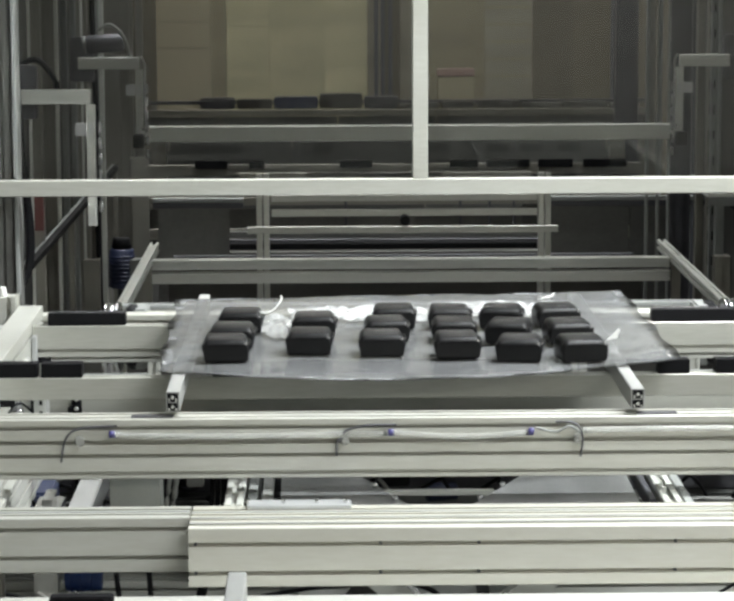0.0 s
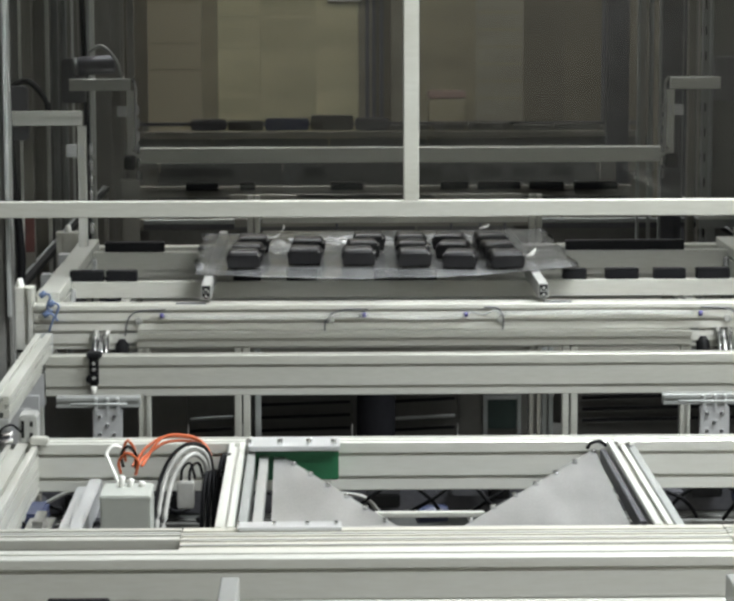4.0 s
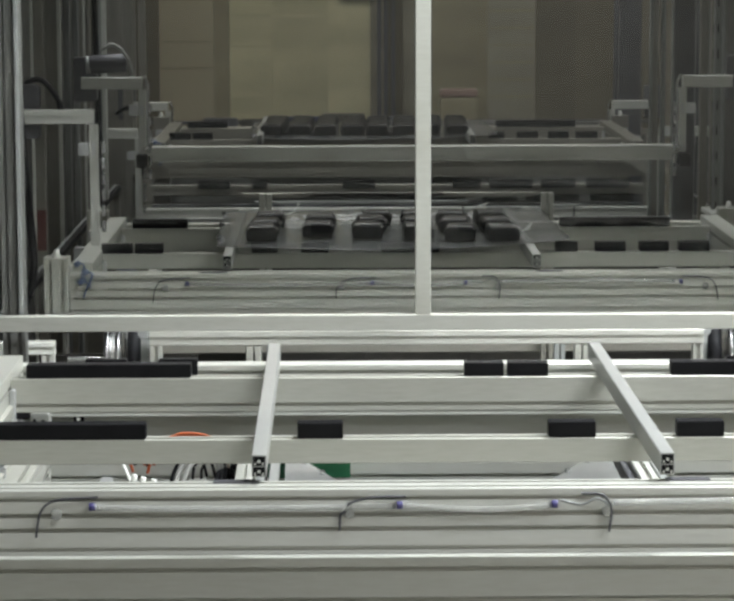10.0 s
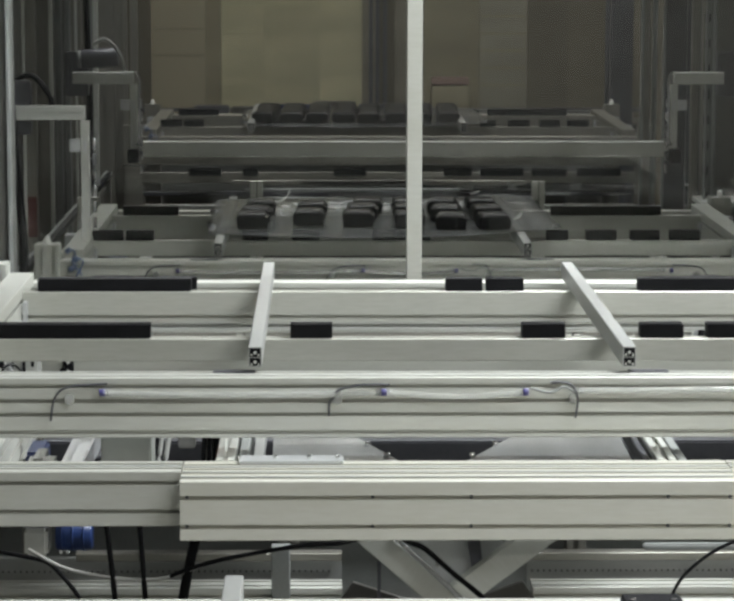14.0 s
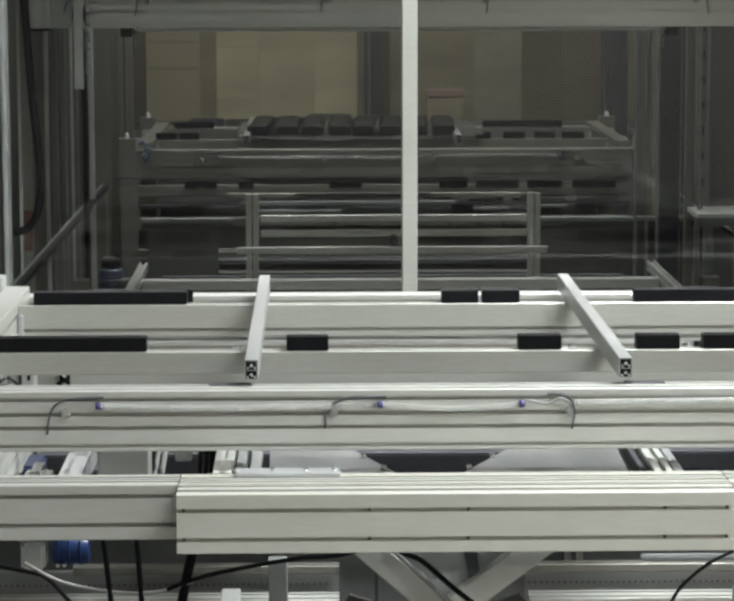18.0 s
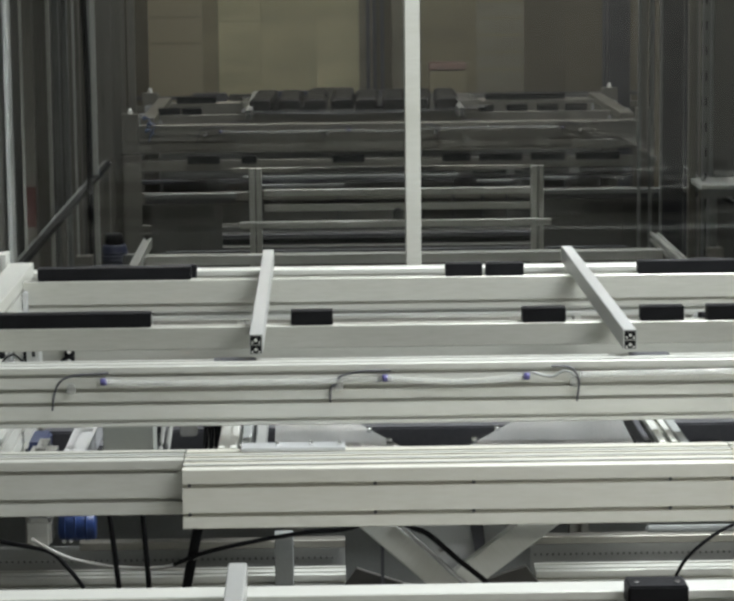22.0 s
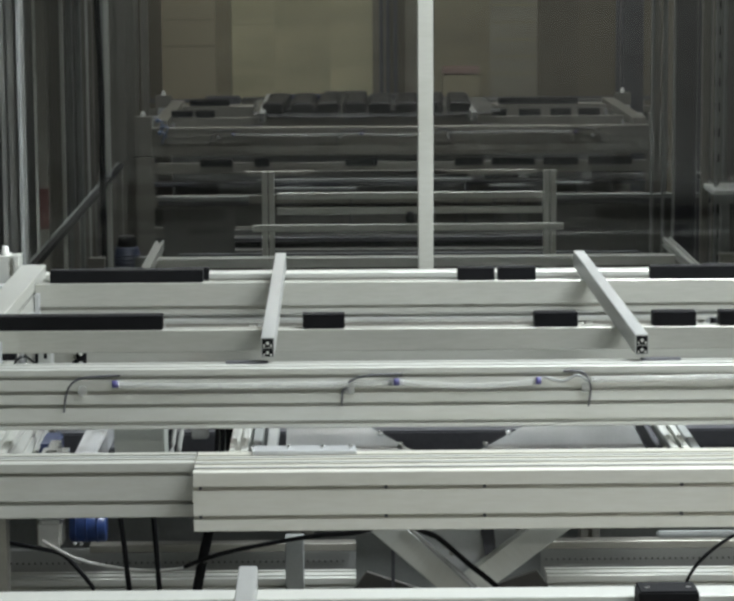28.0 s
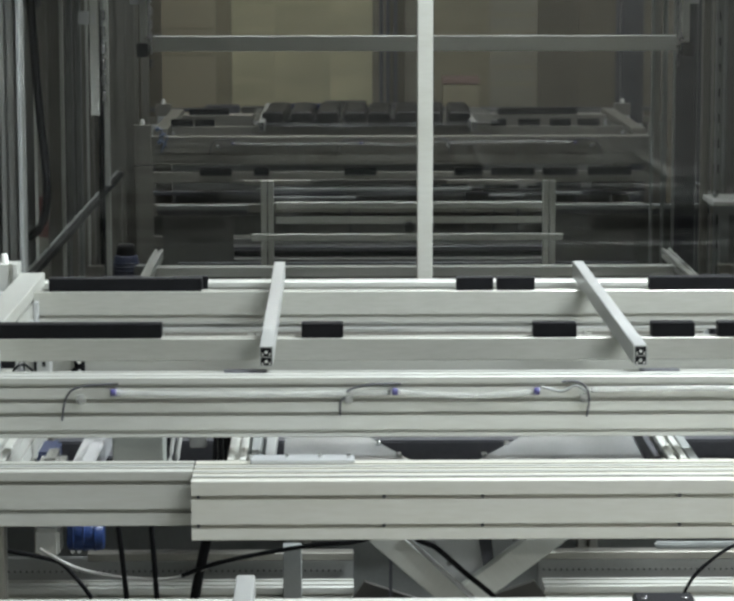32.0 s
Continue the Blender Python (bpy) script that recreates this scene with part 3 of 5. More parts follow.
for x in (-0.735, 1.355):
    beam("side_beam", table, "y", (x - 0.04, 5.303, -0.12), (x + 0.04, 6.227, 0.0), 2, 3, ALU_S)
for x in (-0.205, 0.725):
    beam("tie_beam", table, "y", (x - 0.021, 5.303, -0.075), (x + 0.019, 6.227, 0.001), 1, 2)
    beam("tie_beam", table, "y", (x + 0.026, 5.303, -0.075), (x + 0.045, 6.227, -0.004), 1, 2, GUARD)
plate("gusset", table, [(-0.116, 6.22), (-0.108, 5.36), (0.17, 5.36)], -0.03, -0.018, ZINC, "triangular bolted steel gusset plate")
plate("gusset", table, [(0.672, 6.22), (0.66, 5.36), (0.295, 5.36)], -0.03, -0.018, ZINC, "triangular bolted steel gusset plate")
beam("gusset_rail", table, "y", (-0.15, 5.4, -0.05), (-0.128, 6.2, -0.015), 0, 1, RAIL)
beam("gusset_rail", table, "y", (0.685, 5.4, -0.05), (0.7, 6.2, -0.015), 1, 1, DARK_STEEL)
for k in range(7):
    s = (k + 0.5) / 7
    for a, b in (((-0.116, 6.22), (0.17, 5.36)), ((0.68, 6.22), (0.28, 5.36))):
        x, y = a[0] + (b[0] - a[0]) * s, a[1] + (b[1] - a[1]) * s
        rod("bolt", table, (x - 0.012 * (1 if a[0] < 0 else -1), y, -0.018), (x - 0.012 * (1 if a[0] < 0 else -1), y, -0.008), 0.007, STEEL, 6)
cable("gusset_lead", table, [(0.652, 6.19, -0.012), (0.66, 6.19, 0.001), (0.682, 6.195, 0.006), (0.70, 6.2, -0.006)], 0.0045, RUBBER, "short black lead")
for x in (0.725, 0.752):
    block("gusset_shim", table, (x, 6.16, 0.0015), (x + 0.012, 6.222, 0.012), WHITE, 0.002)
# slide blocks at the far corners of the table
for x in (-0.744, 1.318):
    slider = block("slide_block", table, (x, 6.24, -0.001), (x + 0.044, 6.32, 0.07), RAIL, 0.004, "grey slide block with dark bores")
    # Bores are black blocks on a solid face, painting the dark of openings.
    for dx, z0, z1 in ((-0.012, -0.022, 0.024), (0.009, 0.006, 0.022), (0.009, -0.022, -0.006)):
        block("bore", slider, (dx - 0.0055, -0.0415, z0), (dx + 0.0055, -0.036, z1), RUBBER, 0.003)
    for k, (dx, dz) in enumerate(((-0.034, 0.008), (-0.03, -0.022), (-0.062, -0.012))):
        block("slide_shim", table, (x + dx - 0.013, 6.21 - 0.02 * k, 0.045 + dz - 0.014), (x + dx + 0.013, 6.238 - 0.02 * k, 0.045 + dz + 0.014), (RAIL, DARK_STEEL, ALU_S)[k], 0.003)
    block("slide_foot", table, (x + 0.03, 6.2, 0.0015), (x + 0.075, 6.238, 0.02), ALU_S, 0.003)
    for dz in (0.012, 0.03):
        rod("slide_pin", table, (x - 0.055, 6.19, dz), (x - 0.008, 6.19, dz + 0.006), 0.006, STEEL, 12)
    cable("slide_lead", table, [(x - 0.045, 6.18, 0.006), (x - 0.035, 6.17, 0.045), (x - 0.012, 6.19, 0.056), (x + 0.005, 6.238, 0.03)], 0.003, RUBBER)
# green guard box with its white bolted cover, and its twin clamp near the front
block("guard", table, (-0.165, 6.14, -0.075), (0.042, 6.225, 0.003), GREEN, 0.003, "green sheet guard")
block("cover", table, (-0.175, 6.1, 0.004), (0.045, 6.225, 0.016), PLATE, 0.002)
block("cover", table, (-0.175, 5.255, 0.001), (0.042, 5.315, 0.009), PLATE, 0.002)
for x in (-0.145, -0.07, 0.0, 0.06):
    rod("bolt", table, (x - 0.03, 6.12, 0.016), (x - 0.03, 6.12, 0.03), 0.008, STEEL, 6)
    rod("bolt", table, (x - 0.03, 5.28, 0.009), (x - 0.03, 5.28, 0.017), 0.005, STEEL, 6)
# junction box, cables and hoses
box = block("junction_box", table, (-0.492, 5.60, -0.12), (-0.381, 5.74, 0.003), PALE, 0.004, "white junction box")
block("box_lid", box, (-0.057, -0.071, 0.05), (0.057, 0.071, 0.0625), PALE, 0.003)
for k, x in enumerate((-0.44, -0.42, -0.395)):
    rod("gland", table, (x - 0.012, 5.7, 0.003), (x - 0.008, 5.7, 0.028 - 0.006 * k), 0.007, WHITE, 10)
cable("white_cable", table, [(-0.482, 6.008, -0.052), (-0.507, 6.04, -0.004), (-0.513, 6.05, 0.012), (-0.497, 6.06, 0.028), (-0.478, 6.071, 0.018), (-0.482, 6.081, 0.005)], 0.0042, WHITE, "white cable loop")
for k, z in enumerate((-0.01, 0.006, 0.02)):
    cable("orange_cable", table, [(-0.48 + 0.006 * k, 6.06, z - 0.03), (-0.485 + 0.006 * k, 6.06, z), (-0.462, 6.05, z + 0.022), (-0.44 - 0.004 * k, 6.06, z), (-0.446, 6.07, z - 0.035)], 0.0037, (ORANGE, RUBBER, ORANGE)[k], "small cable coil")
for k, (a, b) in enumerate(((0.0, 0.0), (0.012, -0.012), (0.022, 0.004))):
    cable("orange_cable", table, [(-0.455 + a, 6.1, -0.03), (-0.445 + a, 6.13, -0.018), (-0.42 + a * 0.8, 6.15, 0.01 + b), (-0.377 + a * 0.4, 6.165, 0.029 + b), (-0.303, 6.165, 0.022 + b * 0.6),
                                  (-0.271 - a * 0.2, 6.15, -0.01), (-0.267 - a * 0.3, 6.15, -0.08), (-0.27, 6.13, -0.16)], 0.0037, ORANGE, "orange motor cable")
for k, (a, r) in enumerate(((0.0, 0.0055), (0.016, 0.006), (-0.01, 0.0042))):
    cable("grey_hose", table, [(-0.396 + a, 5.934, -0.22), (-0.387 + a, 5.977, -0.123), (-0.371 + a, 6.02, -0.042 - a * 0.4), (-0.342 + a * 0.8, 6.042, 0.006 - a * 0.8), (-0.309 + a * 0.3, 6.063, 0.022 - a),
                               (-0.277 - a * 0.3, 6.074, 0.003 - a), (-0.266 - a * 0.6, 6.085, -0.058), (-0.269 - a * 0.6, 6.085, -0.198)], r * 1.07, GREY_HOSE if k != 2 else RUBBER, "ribbed cable hose")
for k in range(3):
    d = 0.02 * k
    cable("black_cable", table, [(-0.255 + d * 0.4, 6.0, -0.14), (-0.243 + d * 0.5, 6.05, -0.03), (-0.233 + d * 0.3, 6.08, 0.0), (-0.222, 6.1, -0.03), (-0.23, 6.11, -0.1)], 0.005, RUBBER, "black cable loop")
for k in range(3):
    d = 0.014 * k
    cable("black_cable", table, [(-0.29 + d, 5.9, -0.26), (-0.285 + d, 5.98, -0.16), (-0.28 + d * 0.8, 6.05, -0.06 + 0.3 * d), (-0.268 + d * 0.6, 6.1, -0.05), (-0.262 + d, 6.14, -0.12)],
          0.006, RUBBER, "black control cable")
block("sensor_box", table, (-0.346, 6.04, -0.123), (-0.306, 6.09, -0.058), GREY_HOSE, 0.003, "grey plug box")
for x in (-0.305, -0.285):
    cable("plug_lead", table, [(x - 0.032, 6.06, -0.06), (x - 0.028, 6.06, -0.028), (x - 0.01, 6.08, -0.02), (x, 6.1, -0.06)], 0.0035, RUBBER)
block("drive_box", table, (-0.735, 5.93, -0.26), (-0.655, 6.08, -0.11), NAVY, 0.006, "dark blue drive box")
block("drive_box", table, (-0.58, 5.93, -0.27), (-0.50, 6.08, -0.12), DARK_STEEL, 0.006, "dark drive box")
for k in range(4):
    cable("drive_lead", table, [(-0.74 + 0.06 * k, 5.9, -0.2), (-0.72 + 0.06 * k, 5.86, -0.13), (-0.69 + 0.06 * k, 5.86, -0.12), (-0.67 + 0.06 * k, 5.9, -0.22)], 0.005, RUBBER)
block("cross_plate", table, (-0.6, 5.6, -0.16), (-0.54, 6.2, -0.1), PLATE, 0.003)
block("pump", table, (-0.68, 5.75, -0.2), (-0.62, 5.9, -0.09), STEEL, 0.02, "bright valve block")
for x0, x1 in ((-0.5, -0.15), (0.1, 0.65), (0.8, 1.3)):
    rod("drive_shaft", table, (x0, 5.75, -0.19), (x1, 5.75, -0.19), 0.011, STEEL, 12)
block("motor_bracket", table, (-0.56, 5.45, -0.12), (-0.53, 6.1, -0.06), PLATE, 0.003)
# crossed legs under the table
def strut(name, parent, p, q, w, d, mat, label=""):
    way = Vector(q) - Vector(p)
    ob = beam(name, parent, "z", (-w / 2, -d / 2, -way.length / 2), (w / 2, d / 2, way.length / 2), 0, 1, mat, label)
    flat = Matrix.Rotation(math.atan2(way.x, way.z), 4, "Y")
    ob.matrix_basis = Matrix.Translation((Vector(p) + Vector(q)) / 2) @ flat
    return ob


strut("scissor_leg", table, (0.03, 5.45, -0.13), (0.34, 5.45, -0.405), 0.056, 0.04, ALU)
strut("scissor_leg", table, (0.575, 5.5, -0.13), (0.215, 5.5, -0.405), 0.056, 0.04, ALU)
# Lower leg halves in the darker copy: shade under the table as colour.
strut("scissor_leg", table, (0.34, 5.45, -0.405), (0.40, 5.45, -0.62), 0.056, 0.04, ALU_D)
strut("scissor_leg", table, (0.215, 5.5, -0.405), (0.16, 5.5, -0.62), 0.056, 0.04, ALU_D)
upright("leg_plate", table, [(0.1, -0.13), (0.5, -0.13), (0.34, -0.36), (0.25, -0.36)], 5.58, 5.59, PLATE)
upright("leg_web", table, [(0.30, -0.13), (0.335, -0.13), (0.355, -0.3), (0.33, -0.3)], 5.56, 5.575, DARK_STEEL)
strut("leg_edge", table, (0.15, 5.42, -0.19), (0.30, 5.42, -0.33), 0.01, 0.01, STEEL)
for x, z in ((0.40, -0.235), (0.43, -0.22), (0.345, -0.29), (0.255, -0.29), (0.21, -0.25)):
    rod("bolt", table, (x, 5.57, z), (x, 5.582, z), 0.007, STEEL, 6)
cable("leg_cable", table, [(0.14, 5.4, -0.17), (0.182, 5.39, -0.196), (0.218, 5.39, -0.212), (0.28, 5.39, -0.267), (0.34, 5.39, -0.317), (0.4, 5.4, -0.38)], 0.006, RUBBER, "black cable along the legs")
for x in (-0.885, 1.505):
    beam("guide_rail", table, "y", (x - 0.035, 5.2, 0.001), (x + 0.035, 6.36, 0.036), 1, 1)
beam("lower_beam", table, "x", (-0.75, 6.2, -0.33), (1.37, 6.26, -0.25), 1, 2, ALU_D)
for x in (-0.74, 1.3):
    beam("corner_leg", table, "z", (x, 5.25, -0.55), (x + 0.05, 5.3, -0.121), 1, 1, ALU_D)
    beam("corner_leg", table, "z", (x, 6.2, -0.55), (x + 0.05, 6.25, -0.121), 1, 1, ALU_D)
motor = rod("motor", table, (-0.615, 5.8, -0.278), (-0.53, 5.8, -0.278), 0.034, BLUE, 20, "blue gear motor")
block("motor_head", table, (-0.685, 5.76, -0.32), (-0.63, 5.84, -0.255), WHITE, 0.008, "white motor head")
block("motor_top", table, (-0.69, 5.77, -0.254), (-0.625, 5.83, -0.24), PLATE, 0.003)
for k in range(3):
    rod("motor_fin", motor, (0, 0, -0.03 + 0.025 * k), (0, 0, -0.026 + 0.025 * k), 0.036, BLUE, 20)
for x in (-0.6, -0.585):
    rod("motor_bolt", table, (x, 5.75, -0.305), (x, 5.765, -0.305), 0.005, STEEL, 6)
cable("drop_cable", table, [(-0.64, 5.45, -0.225), (-0.565, 5.45, -0.266), (-0.484, 5.45, -0.286), (-0.403, 5.45, -0.294), (-0.332, 5.45, -0.288), (-0.27, 5.44, -0.262)], 0.0042, GREY_HOSE, "grey cable in a slack curve")
cable("drop_cable", table, [(-0.332, 5.43, -0.281), (-0.26, 5.43, -0.255), (-0.168, 5.43, -0.234), (-0.046, 5.43, -0.214), (0.055, 5.43, -0.205), (0.14, 5.43, -0.17)], 0.005, RUBBER, "black cable in a slack curve")
cable("drop_cable", table, [(-0.72, 5.5, -0.24), (-0.66, 5.48, -0.247), (-0.6, 5.47, -0.26), (-0.56, 5.47, -0.3), (-0.53, 5.47, -0.34)], 0.005, RUBBER, "black cable in a slack curve")
for x, d, r in ((-0.467, 0.013, 0.006), (-0.396, 0.008, 0.006), (-0.274, -0.028, 0.011)):
    cable("drop_cable", table, [(x - d, 5.45, -0.08), (x, 5.45, -0.19), (x + d, 5.45, -0.32), (x + d * 2, 5.45, -0.5)], r, RUBBER, "black hanging cable")
for x in (0.76,):
    cable("drop_cable", table, [(x + 0.16, 5.45, -0.2), (x + 0.08, 5.45, -0.24), (x + 0.01, 5.45, -0.31), (x - 0.02, 5.45, -0.42)], 0.004, RUBBER, "thin black cable")

# the base on which the table stands
base = thing("base_frame", "low aluminium base frame under the lift table", "frame")
for x0, x1 in ((-1.1, 0.045), (0.50, 1.7)):
    beam("rail", base, "x", (x0, 5.97, 0.33), (x1, 6.05, 0.406), (0.02, 0.06), 2)
    beam("thin_rail", base, "x", (x0 + 0.5 if x0 < 0 else x0, 6.1, 0.438), (x1, 6.14, 0.458), 0, 0, ALU_D)
    block("slot_guard", base, (x0, 6.15, 0.33), (x1, 6.162, 0.437), RAIL, 0.003, "grey perforated guard strip")
    # The strip is closed: dark blocks on it paint the shade of its holes.
    for k in range(int((x1 - x0) / 0.0145) - 1):
        block("guard_hole", base, (x0 + 0.01 + 0.0145 * k, 6.147, 0.399), (x0 + 0.0145 + 0.0145 * k, 6.151, 0.4045), SHADE_GREY, 0)
    beam("upper_rail", base, "x", (x0, 6.4, 0.46), (x1, 6.46, 0.5), 1, 1, SHADE_GREY)
block("cross_strip", base, (0.12, 5.79, 0.649), (0.375, 5.81, 0.661), ALU, 0.002, "bright flat cross strip")
for x in (0.125, 0.362):
    block("strip_post", base, (x, 5.795, 0.3), (x + 0.008, 5.806, 0.6485), DARK_STEEL, 0.001)
block("strip_foot", base, (0.1, 5.77, 0.0), (0.4, 5.83, 0.2995), DARK_STEEL, 0.004)
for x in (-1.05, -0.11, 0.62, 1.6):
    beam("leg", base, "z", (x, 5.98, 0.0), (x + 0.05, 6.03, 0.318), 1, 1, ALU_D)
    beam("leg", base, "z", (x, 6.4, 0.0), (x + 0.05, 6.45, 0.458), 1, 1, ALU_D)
beam("column", base, "z", (-0.122, 5.9, 0.0), (-0.078, 5.945, 0.52), 0, 0, GUARD)
for sx in (1, -1):
    c = 0.27
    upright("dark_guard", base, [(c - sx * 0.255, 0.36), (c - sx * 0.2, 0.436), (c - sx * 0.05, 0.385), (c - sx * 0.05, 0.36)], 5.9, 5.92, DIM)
block("valve_bar", base, (0.76, 5.95, 0.50), (1.5, 5.97, 0.515), GUARD, 0.004)
block("low_box", base, (-0.95, 5.7, 0.0), (-0.6, 5.9, 0.36), DARK_STEEL, 0.006)
# One skirt in two tones: the darker upper half paints the gap's shade.
block("cabinet", base, (-0.9, 6.5, 0.0), (1.5, 6.58, 0.5), GUARD, 0.005, "grey sheet skirt")
block("valve_panel", base, (-0.9, 6.5, 0.502), (1.5, 6.58, 0.655), DARK_STEEL, 0.005, "upper skirt sheet darkened for the gap's shade")
# Random dark clutter added to fill the gap before the skirt.
for k in range(26):
    x = -0.85 + 2.25 * k / 25 + random.uniform(-0.03, 0.03)
    w, h, z = random.uniform(0.03, 0.085), random.uniform(0.03, 0.07), random.uniform(0.5, 0.59)
    if k % 3 == 0:
        rod("valve_body", base, (x, 6.42, z), (x + w, 6.44, z), h * 0.35, (DARK_STEEL, NAVY, RUBBER)[k // 3 % 3], 12)
    else:
        block("valve_box", base, (x, 6.42, z), (x + w, 6.498, z + h), (RUBBER, DARK_STEEL, BLACK)[k % 3], 0.004)
for k in range(14):
    x = -0.8 + 2.1 * k / 13
    r = [random.uniform(-0.02, 0.02) for _ in range(6)]
    cable("valve_lead", base, [(x - 0.12, 6.38, 0.52 + r[0]), (x - 0.05, 6.36, 0.575 + r[1]), (x + 0.03, 6.37, 0.60 + r[2]), (x + 0.1, 6.36, 0.56 + r[3]), (x + 0.14, 6.4, 0.53 + r[4])],
          0.005, (RUBBER, GREY_HOSE, RUBBER, RUBBER)[k % 4], "dark valve lead")

infeed = thing("infeed_conveyor", "aluminium infeed conveyor rails on legs", "conveyor")
for x in (-0.885, 1.505):
    beam("guide_rail", infeed, "y", (x - 0.04, -1.3, 0.70), (x + 0.04, 5.12, 0.777), 1, 2)
    for y in (-1.2, 0.8, 2.9, 4.9):
        beam("leg", infeed, "z", (x - 0.03, y, 0.0), (x + 0.03, y + 0.06, 0.698), 1, 1)

# ---------------------------------------------------------------- pusher frame on the table
pusher = thing("pusher_frame", "aluminium pusher frame sliding behind the carriages", "pusher", at=pose(0, 6.41, 0))
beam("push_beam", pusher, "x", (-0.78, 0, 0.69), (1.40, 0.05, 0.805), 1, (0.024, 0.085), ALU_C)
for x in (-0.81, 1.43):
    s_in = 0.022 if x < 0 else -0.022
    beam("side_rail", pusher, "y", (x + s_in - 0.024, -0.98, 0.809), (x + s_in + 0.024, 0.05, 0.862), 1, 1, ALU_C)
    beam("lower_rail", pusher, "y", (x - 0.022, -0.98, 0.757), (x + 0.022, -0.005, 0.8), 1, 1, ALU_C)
    block("rail_cap", pusher, (x + s_in - 0.026, 0.051, 0.765), (x + s_in + 0.026, 0.058, 0.864), PLATE, 0.002)
    block("end_plate", pusher, (x - 0.03, -0.003, 0.66), (x + 0.026, 0.053, 0.754), PLATE)
    for y in (-0.35, -0.55):
        block("slide_plate", pusher, (x - 0.02, y, 0.66), (x + 0.05, y + 0.012, 0.754), PLATE)
        rod("slide_wheel", pusher, (x + 0.0, y + 0.05, 0.70), (x + 0.04, y + 0.05, 0.70), 0.022, DARK_STEEL, 16)
clamp = block("stop_clamp", pusher, (-0.654, -0.016, 0.722), (-0.628, -0.002, 0.808), RUBBER, 0.004, "black stop clamp")
block("stop_hook", clamp, (-0.02, -0.014, 0.036), (0.022, 0.03, 0.054), RUBBER, 0.004)
rod("clamp_tip", clamp, (-0.002, -0.002, -0.066), (-0.002, -0.002, -0.044), 0.007, WHITE, 10, "white plastic tip", 1.3)
block("stop_toe", clamp, (-0.022, -0.012, -0.035), (0.008, 0.004, -0.012), RUBBER, 0.004)
for z in (-0.02, 0.005, 0.022):
    rod("clamp_screw", clamp, (0, -0.014, z), (0, -0.006, z), 0.006, STEEL, 8)

# bridge roller bar between the infeed and the table
bridge = thing("bridge_bar", "aluminium bridge bar that rises before the table", "bridge", at=pose(0, 0, 0.62))
beam("bar", bridge, "x", (-1.1, 4.98, -0.16), (1.7, 5.06, 0.0), (0.04,), (0.073, 0.135))
for x in (-0.95, 1.55):
    beam("stand", bridge, "z", (x - 0.03, 4.99, -0.615), (x + 0.03, 5.05, -0.162), 1, 1)

# ---------------------------------------------------------------- the sliding door
door = thing("sliding_door", "glazed aluminium lifting door", "door", at=pose(0, 7.3, 1.19))
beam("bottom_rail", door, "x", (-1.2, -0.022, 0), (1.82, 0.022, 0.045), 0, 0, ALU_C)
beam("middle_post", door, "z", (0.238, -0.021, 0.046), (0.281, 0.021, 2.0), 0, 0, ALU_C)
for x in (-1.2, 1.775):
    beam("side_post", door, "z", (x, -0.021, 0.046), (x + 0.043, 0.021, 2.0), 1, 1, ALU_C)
for x0, x1 in ((-1.156, 0.237), (0.282, 1.774)):
    g = block("pane", door, (x0, -0.003, 0.046), (x1, 0.003, 2.0), GLASS, 0, "clear glass pane")
    g.visible_shadow = False

# ---------------------------------------------------------------- docking frame with belt wheels
dock = thing("docking_frame", "aluminium docking frame with belt wheels", "frame", at=pose(0, 7.45, 0))
beam("top_bar", dock, "x", (-0.536, 0, 0.79), (1.09, 0.04, 0.832), 1, 1, ALU_C)
# Legs set further back get darker materials for the shadow they stand in.
for x, w, y, m in ((-0.536, 0.036, 0.0, ALU_C), (-0.254, 0.02, 0.0, ALU_C), (-0.229, 0.02, 0.0, ALU_C), (-0.202, 0.018, 0.3, GUARD), (0.710, 0.019, 0.0, ALU_C), (0.735, 0.02, 0.0, ALU_C), (0.668, 0.014, 0.2, GUARD),
                   (0.687, 0.014, 0.2, GUARD), (0.653, 0.014, 0.5, ALU_D), (0.676, 0.014, 0.5, ALU_D), (1.058, 0.03, 0.0, ALU_C)):
    beam("leg", dock, "z", (x, y + 0.002, 0.0), (x + w, y + 0.036, 0.788 if y == 0.0 else 0.76), 1, 1, m)
beam("rear_bar", dock, "x", (-0.6, 0.55, 0.68), (1.2, 0.6, 0.74), 1, 1, ALU_D)
for s, x in ((-1, -0.645), (1, 1.19)):
    wheel = rod("belt_wheel", dock, (x - 0.02, 0.1, 0.735), (x + 0.02, 0.1, 0.735), 0.106, STEEL, 40, "bright steel belt wheel")
    for dz in (-0.021, 0.012):
        rod("rim", wheel, (0, 0, dz), (0, 0, dz + 0.009), 0.112, STEEL, 40)
    rod("belt_wheel", dock, (x - 0.06 * s - 0.02, 0.12, 0.74), (x - 0.06 * s + 0.02, 0.12, 0.74), 0.098, RUBBER, 40, "black belt wheel")
    rod("axle", dock, (x + s * 0.14, 0.09, 0.735), (x + s * 0.02, 0.09, 0.735), 0.0105, STEEL, 12)
    block("axle_block", dock, (x - 0.085 * s - 0.02, 0.06, 0.65), (x - 0.085 * s + 0.02, 0.2, 0.83), GUARD, 0.006)
